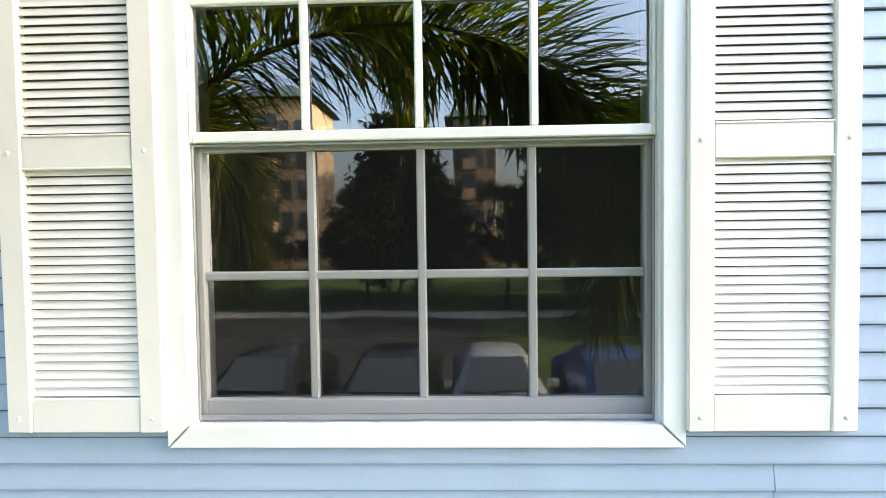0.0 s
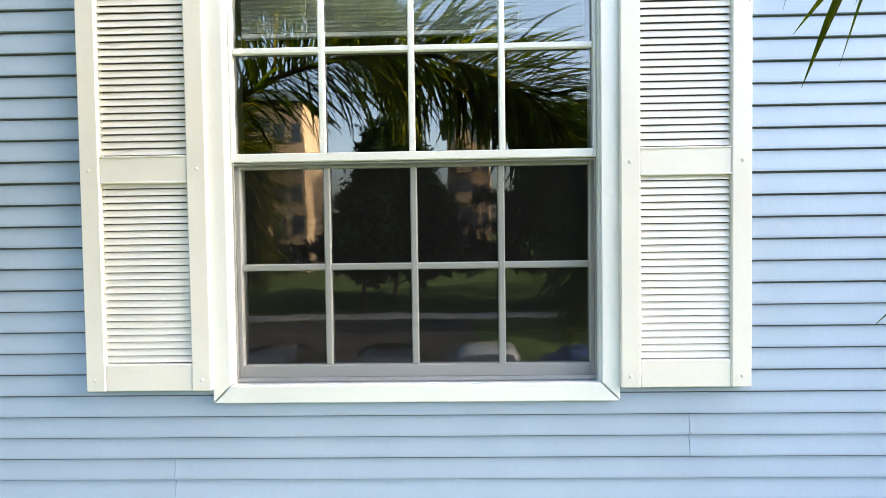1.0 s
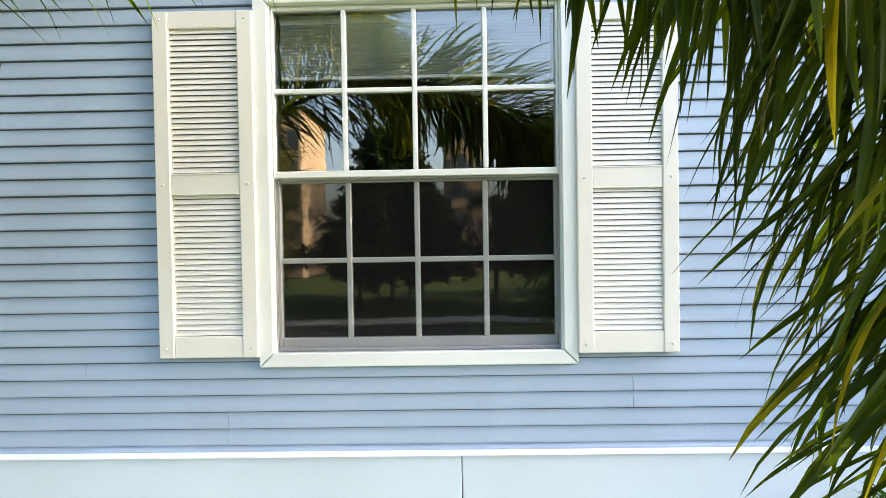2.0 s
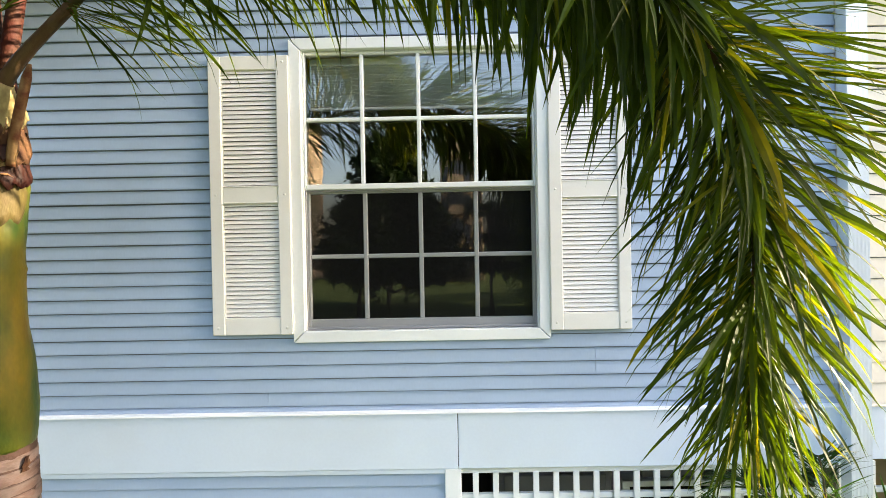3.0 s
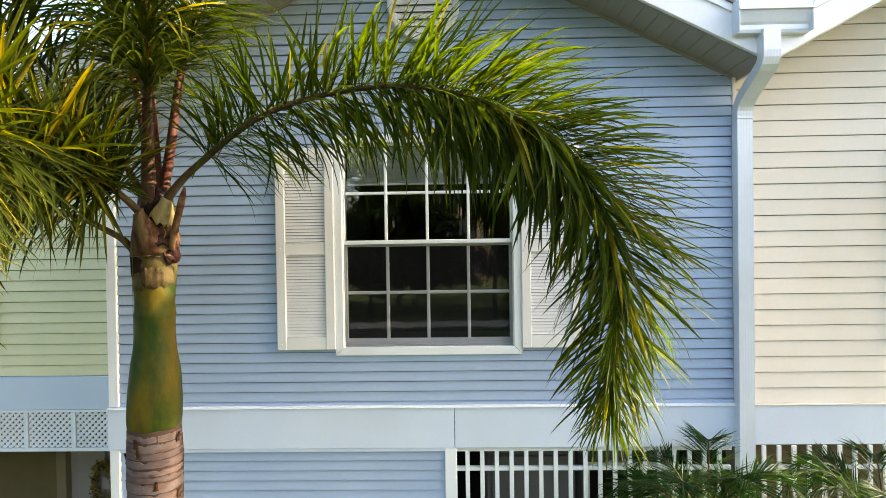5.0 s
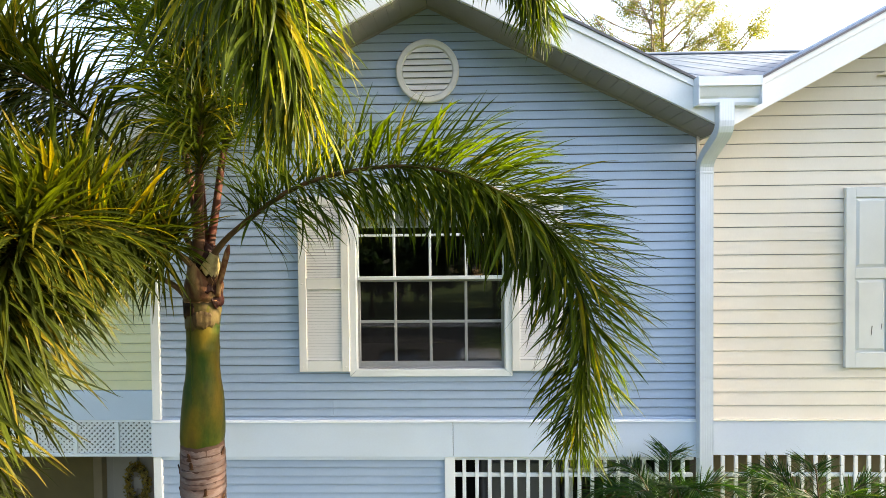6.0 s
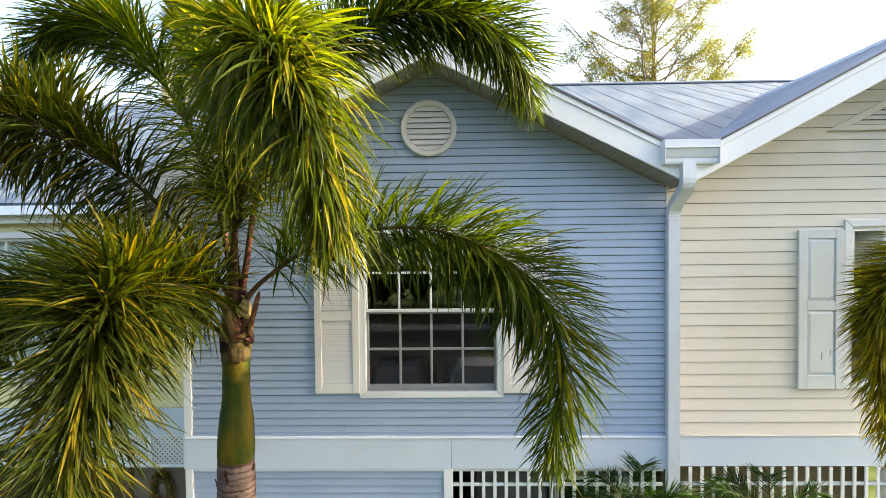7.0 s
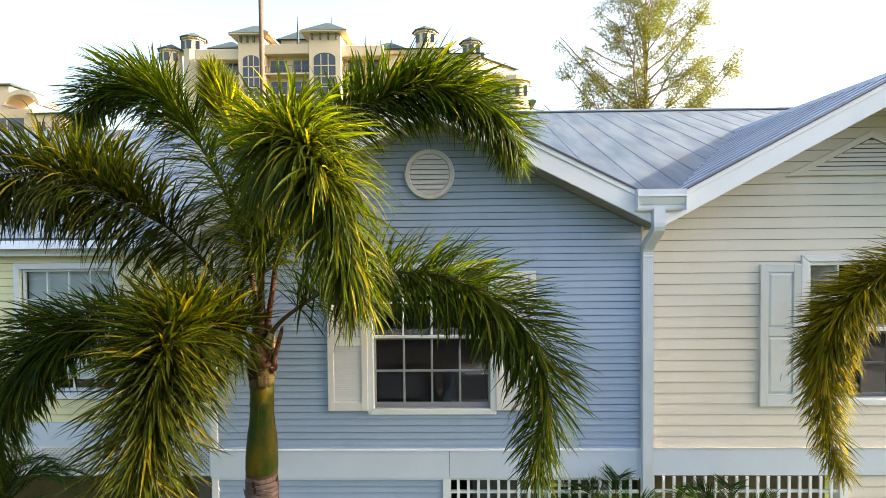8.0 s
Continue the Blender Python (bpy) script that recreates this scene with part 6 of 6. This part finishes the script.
annex = thing("apartment_wing", "tan apartment wing with an arched roof terrace", "building")
part("wall", box(-74, -60.5, BY, BY + 10, 0, 24.0, 0.05), STUCCO, annex)
part("turret", box(-70, -65.6, BY + 2, BY + 8, 24, 28.0, 0.05), STUCCO_PALE, annex)
hip(annex, -70, -65.6, BY + 2, BY + 8, 28.0, 1.2)
bm = bmesh.new()
rows = []
for i in range(13):
    c, q = math.cos(math.pi * i / 12), math.sin(math.pi * i / 12)
    rows.append([bm.verts.new(v) for v in ((-62.4 + 2.3 * c, BY, 24.6 + 1.5 * q), (-62.4 + 2.8 * c, BY, 24.6 + 2.2 * q), (-62.4 + 2.8 * c, BY + 4, 24.6 + 2.2 * q), (-62.4 + 2.3 * c, BY + 4, 24.6 + 1.5 * q))])
for p, q in zip(rows, rows[1:]):
    for i in range(4):
        bm.faces.new((p[i], p[(i + 1) % 4], q[(i + 1) % 4], q[i]))
bm.faces.new(rows[0])
bm.faces.new(rows[-1][::-1])
part("arch", bm, STUCCO_PALE, annex)
hip(annex, -60.5, -56.0, BY, BY + 8, 23.2, 1.2)
part("wing", box(-60.5, -56.0, BY, BY + 8, 0, 23.2), STUCCO, annex)
for i in range(6):
    balcony(annex, -60.2, -56.3, BY, 20.0 - 3.05 * i)
    balcony(annex, -73, -61.5, BY, 20.6 - 3.05 * i)


# ---- what stands behind the camera and shows in the panes ----
def tower_block(x0, x1, y0, y1, h, label):
    t = thing("apartment_tower", label, "building")
    part("wall", box(x0, x1, y0, y1, 0, h, 0.1), DIM_STUCCO, t)
    hip(t, x0, x1, y0, y1, h, 2.5, 0.8)
    n = int(h / 3.1)
    for i in range(n):
        z = 1.0 + 3.1 * i
        w = (x1 - x0) / 4
        for k in range(4):
            a = x0 + w * (k + 0.2)
            if k == 1:
                b = part("balcony", box(a - 0.4, a + w * 0.6 + 0.4, y1, y1 + 1.3, z - 0.2, z + 0.9), DIM_STUCCO, t)
                part("balcony_opening", box(a - 0.4, a + w * 0.6 + 0.4, y1 - 0.02, y1 + 0.08, z + 0.0, z + 2.5), FARGLASS, t)
            part("window", box(a, a + w * 0.6, y1 - 0.05, y1 + 0.06, z, z + 1.9), FARGLASS, t)
    return t


tower_block(-0.5, 4.0, -64, -54, 15.5, "sunlit tan apartment tower across the lawn")
tower_block(-22, -15, -62, -52, 17.5, "sunlit tan apartment tower with balconies across the lawn")


def car(x, y, paint, label):
    """A parked car that faces the houses."""
    c = thing("parked_car", label, "car", "cars parked behind the camera")
    side = [(-2.2, 0.35), (2.15, 0.35), (2.25, 0.55), (2.2, 0.78), (1.9, 0.92), (0.95, 1.0), (0.55, 1.26), (0.15, 1.43), (-0.4, 1.49), (-1.1, 1.44), (-1.7, 1.12), (-2.15, 1.0), (-2.28, 0.7)]
    bm = bmesh.new()
    rows = []
    for w in (-0.88, -0.84, -0.6, 0.0, 0.6, 0.84, 0.88):
        edge = abs(w) > 0.8
        rows.append([bm.verts.new((x + w * (1.0 if zz < 1.05 else 0.80 if zz < 1.3 else 0.68), y + yy * (0.97 if edge else 1.0), zz - (0.05 if edge and zz > 0.9 else 0.0) - (0.05 if abs(w) > 0.86 and zz > 0.7 else 0.0))) for yy, zz in side])
    for a, b in zip(rows, rows[1:]):
        for i in range(len(side)):
            bm.faces.new((a[i], a[(i + 1) % len(side)], b[(i + 1) % len(side)], b[i]))
    bm.faces.new(rows[0][::-1])
    bm.faces.new(rows[-1])
    part("body", bm, paint, c, smooth=True)
    part("windscreen", hexa(bmesh.new(), [(x - 0.62, y + 0.93, 1.03), (x + 0.62, y + 0.93, 1.03), (x + 0.62, y + 0.97, 1.05), (x - 0.62, y + 0.97, 1.05), (x - 0.48, y + 0.20, 1.43), (x + 0.48, y + 0.20, 1.43), (x + 0.48, y + 0.23, 1.46), (x - 0.48, y + 0.23, 1.46)]), FARGLASS, c)
    for sx in (-1, 1):
        part("mirror", box(x + sx * 0.95 - 0.09, x + sx * 0.95 + 0.09, y + 0.55, y + 0.65, 1.0, 1.14, 0.02), paint, c)
        part("headlight", box(x + sx * 0.62 - 0.16, x + sx * 0.62 + 0.16, y + 2.16, y + 2.24, 0.66, 0.80, 0.02), GREYBOX, c)
        for yy in (-1.35, 1.35):
            bm = lathe([(0.33, -0.1), (0.34, 0.0), (0.33, 0.1)], 18)
            bmesh.ops.transform(bm, matrix=Matrix.Translation((x + sx * 0.80, y + yy, 0.345)) @ Matrix.Rotation(math.pi / 2, 4, "Y"), verts=bm.verts[:])
            part("wheel", bm, TYRE, c)
    return c


car(0.78, -8.5, CARS[0], "white parked car on the asphalt lane")
car(-1.25, -8.5, CARS[1], "black parked car on the asphalt lane")
car(3.0, -8.3, CARS[2], "dark blue parked car at the lawn edge")
car(-3.7, -8.6, CARS[1], "dark grey parked car on the asphalt lane")
# The outermost trees are added to keep bright sky out of side panes.
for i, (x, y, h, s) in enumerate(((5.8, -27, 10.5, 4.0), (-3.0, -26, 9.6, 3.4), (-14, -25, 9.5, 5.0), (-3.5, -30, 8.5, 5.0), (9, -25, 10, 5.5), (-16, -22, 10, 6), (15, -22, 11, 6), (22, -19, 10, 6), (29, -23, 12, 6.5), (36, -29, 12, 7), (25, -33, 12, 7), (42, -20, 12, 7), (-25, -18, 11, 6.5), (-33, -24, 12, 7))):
    branchy_tree("street_tree", x, y, h, s, 30 + i, "broad tree across the lawn, shade put into its dark leaves", LEAF_SHADE, 40, 0.12, 4.0, 46, 2.0)


def lawn_palm(x, y, height, seed):
    """A slim palm on the lawn with a round head of arching fronds."""
    r = random.Random(seed)
    p = thing("lawn_palm", "slim palm standing on the lawn by the cars, shade put into its leaves", "palm", "palms across the lawn")
    part("trunk", tube([Vector((x, y, 0)), Vector((x + 0.05, y, height * 0.4)), Vector((x, y, height))], [0.16, 0.13, 0.11], 10), TRUNK_DARK, p, smooth=True)
    for k in range(11):
        a = 2.39996 * k + r.uniform(-0.2, 0.2)
        c, q, up = math.cos(a), math.sin(a), r.uniform(0.15, 0.95)
        frond(p, [(x, y, height - 0.05), (x + 0.3 * c, y + 0.3 * q, height + 0.5 * up), (x + 0.8 * c, y + 0.8 * q, height + 0.75 * up), (x + 1.25 * c, y + 1.25 * q, height + 0.35 * up), (x + 1.5 * c, y + 1.5 * q, height - 0.35)], STREET, 150, 0.5, 0.2, 0, seed * 30 + k, 0.02)


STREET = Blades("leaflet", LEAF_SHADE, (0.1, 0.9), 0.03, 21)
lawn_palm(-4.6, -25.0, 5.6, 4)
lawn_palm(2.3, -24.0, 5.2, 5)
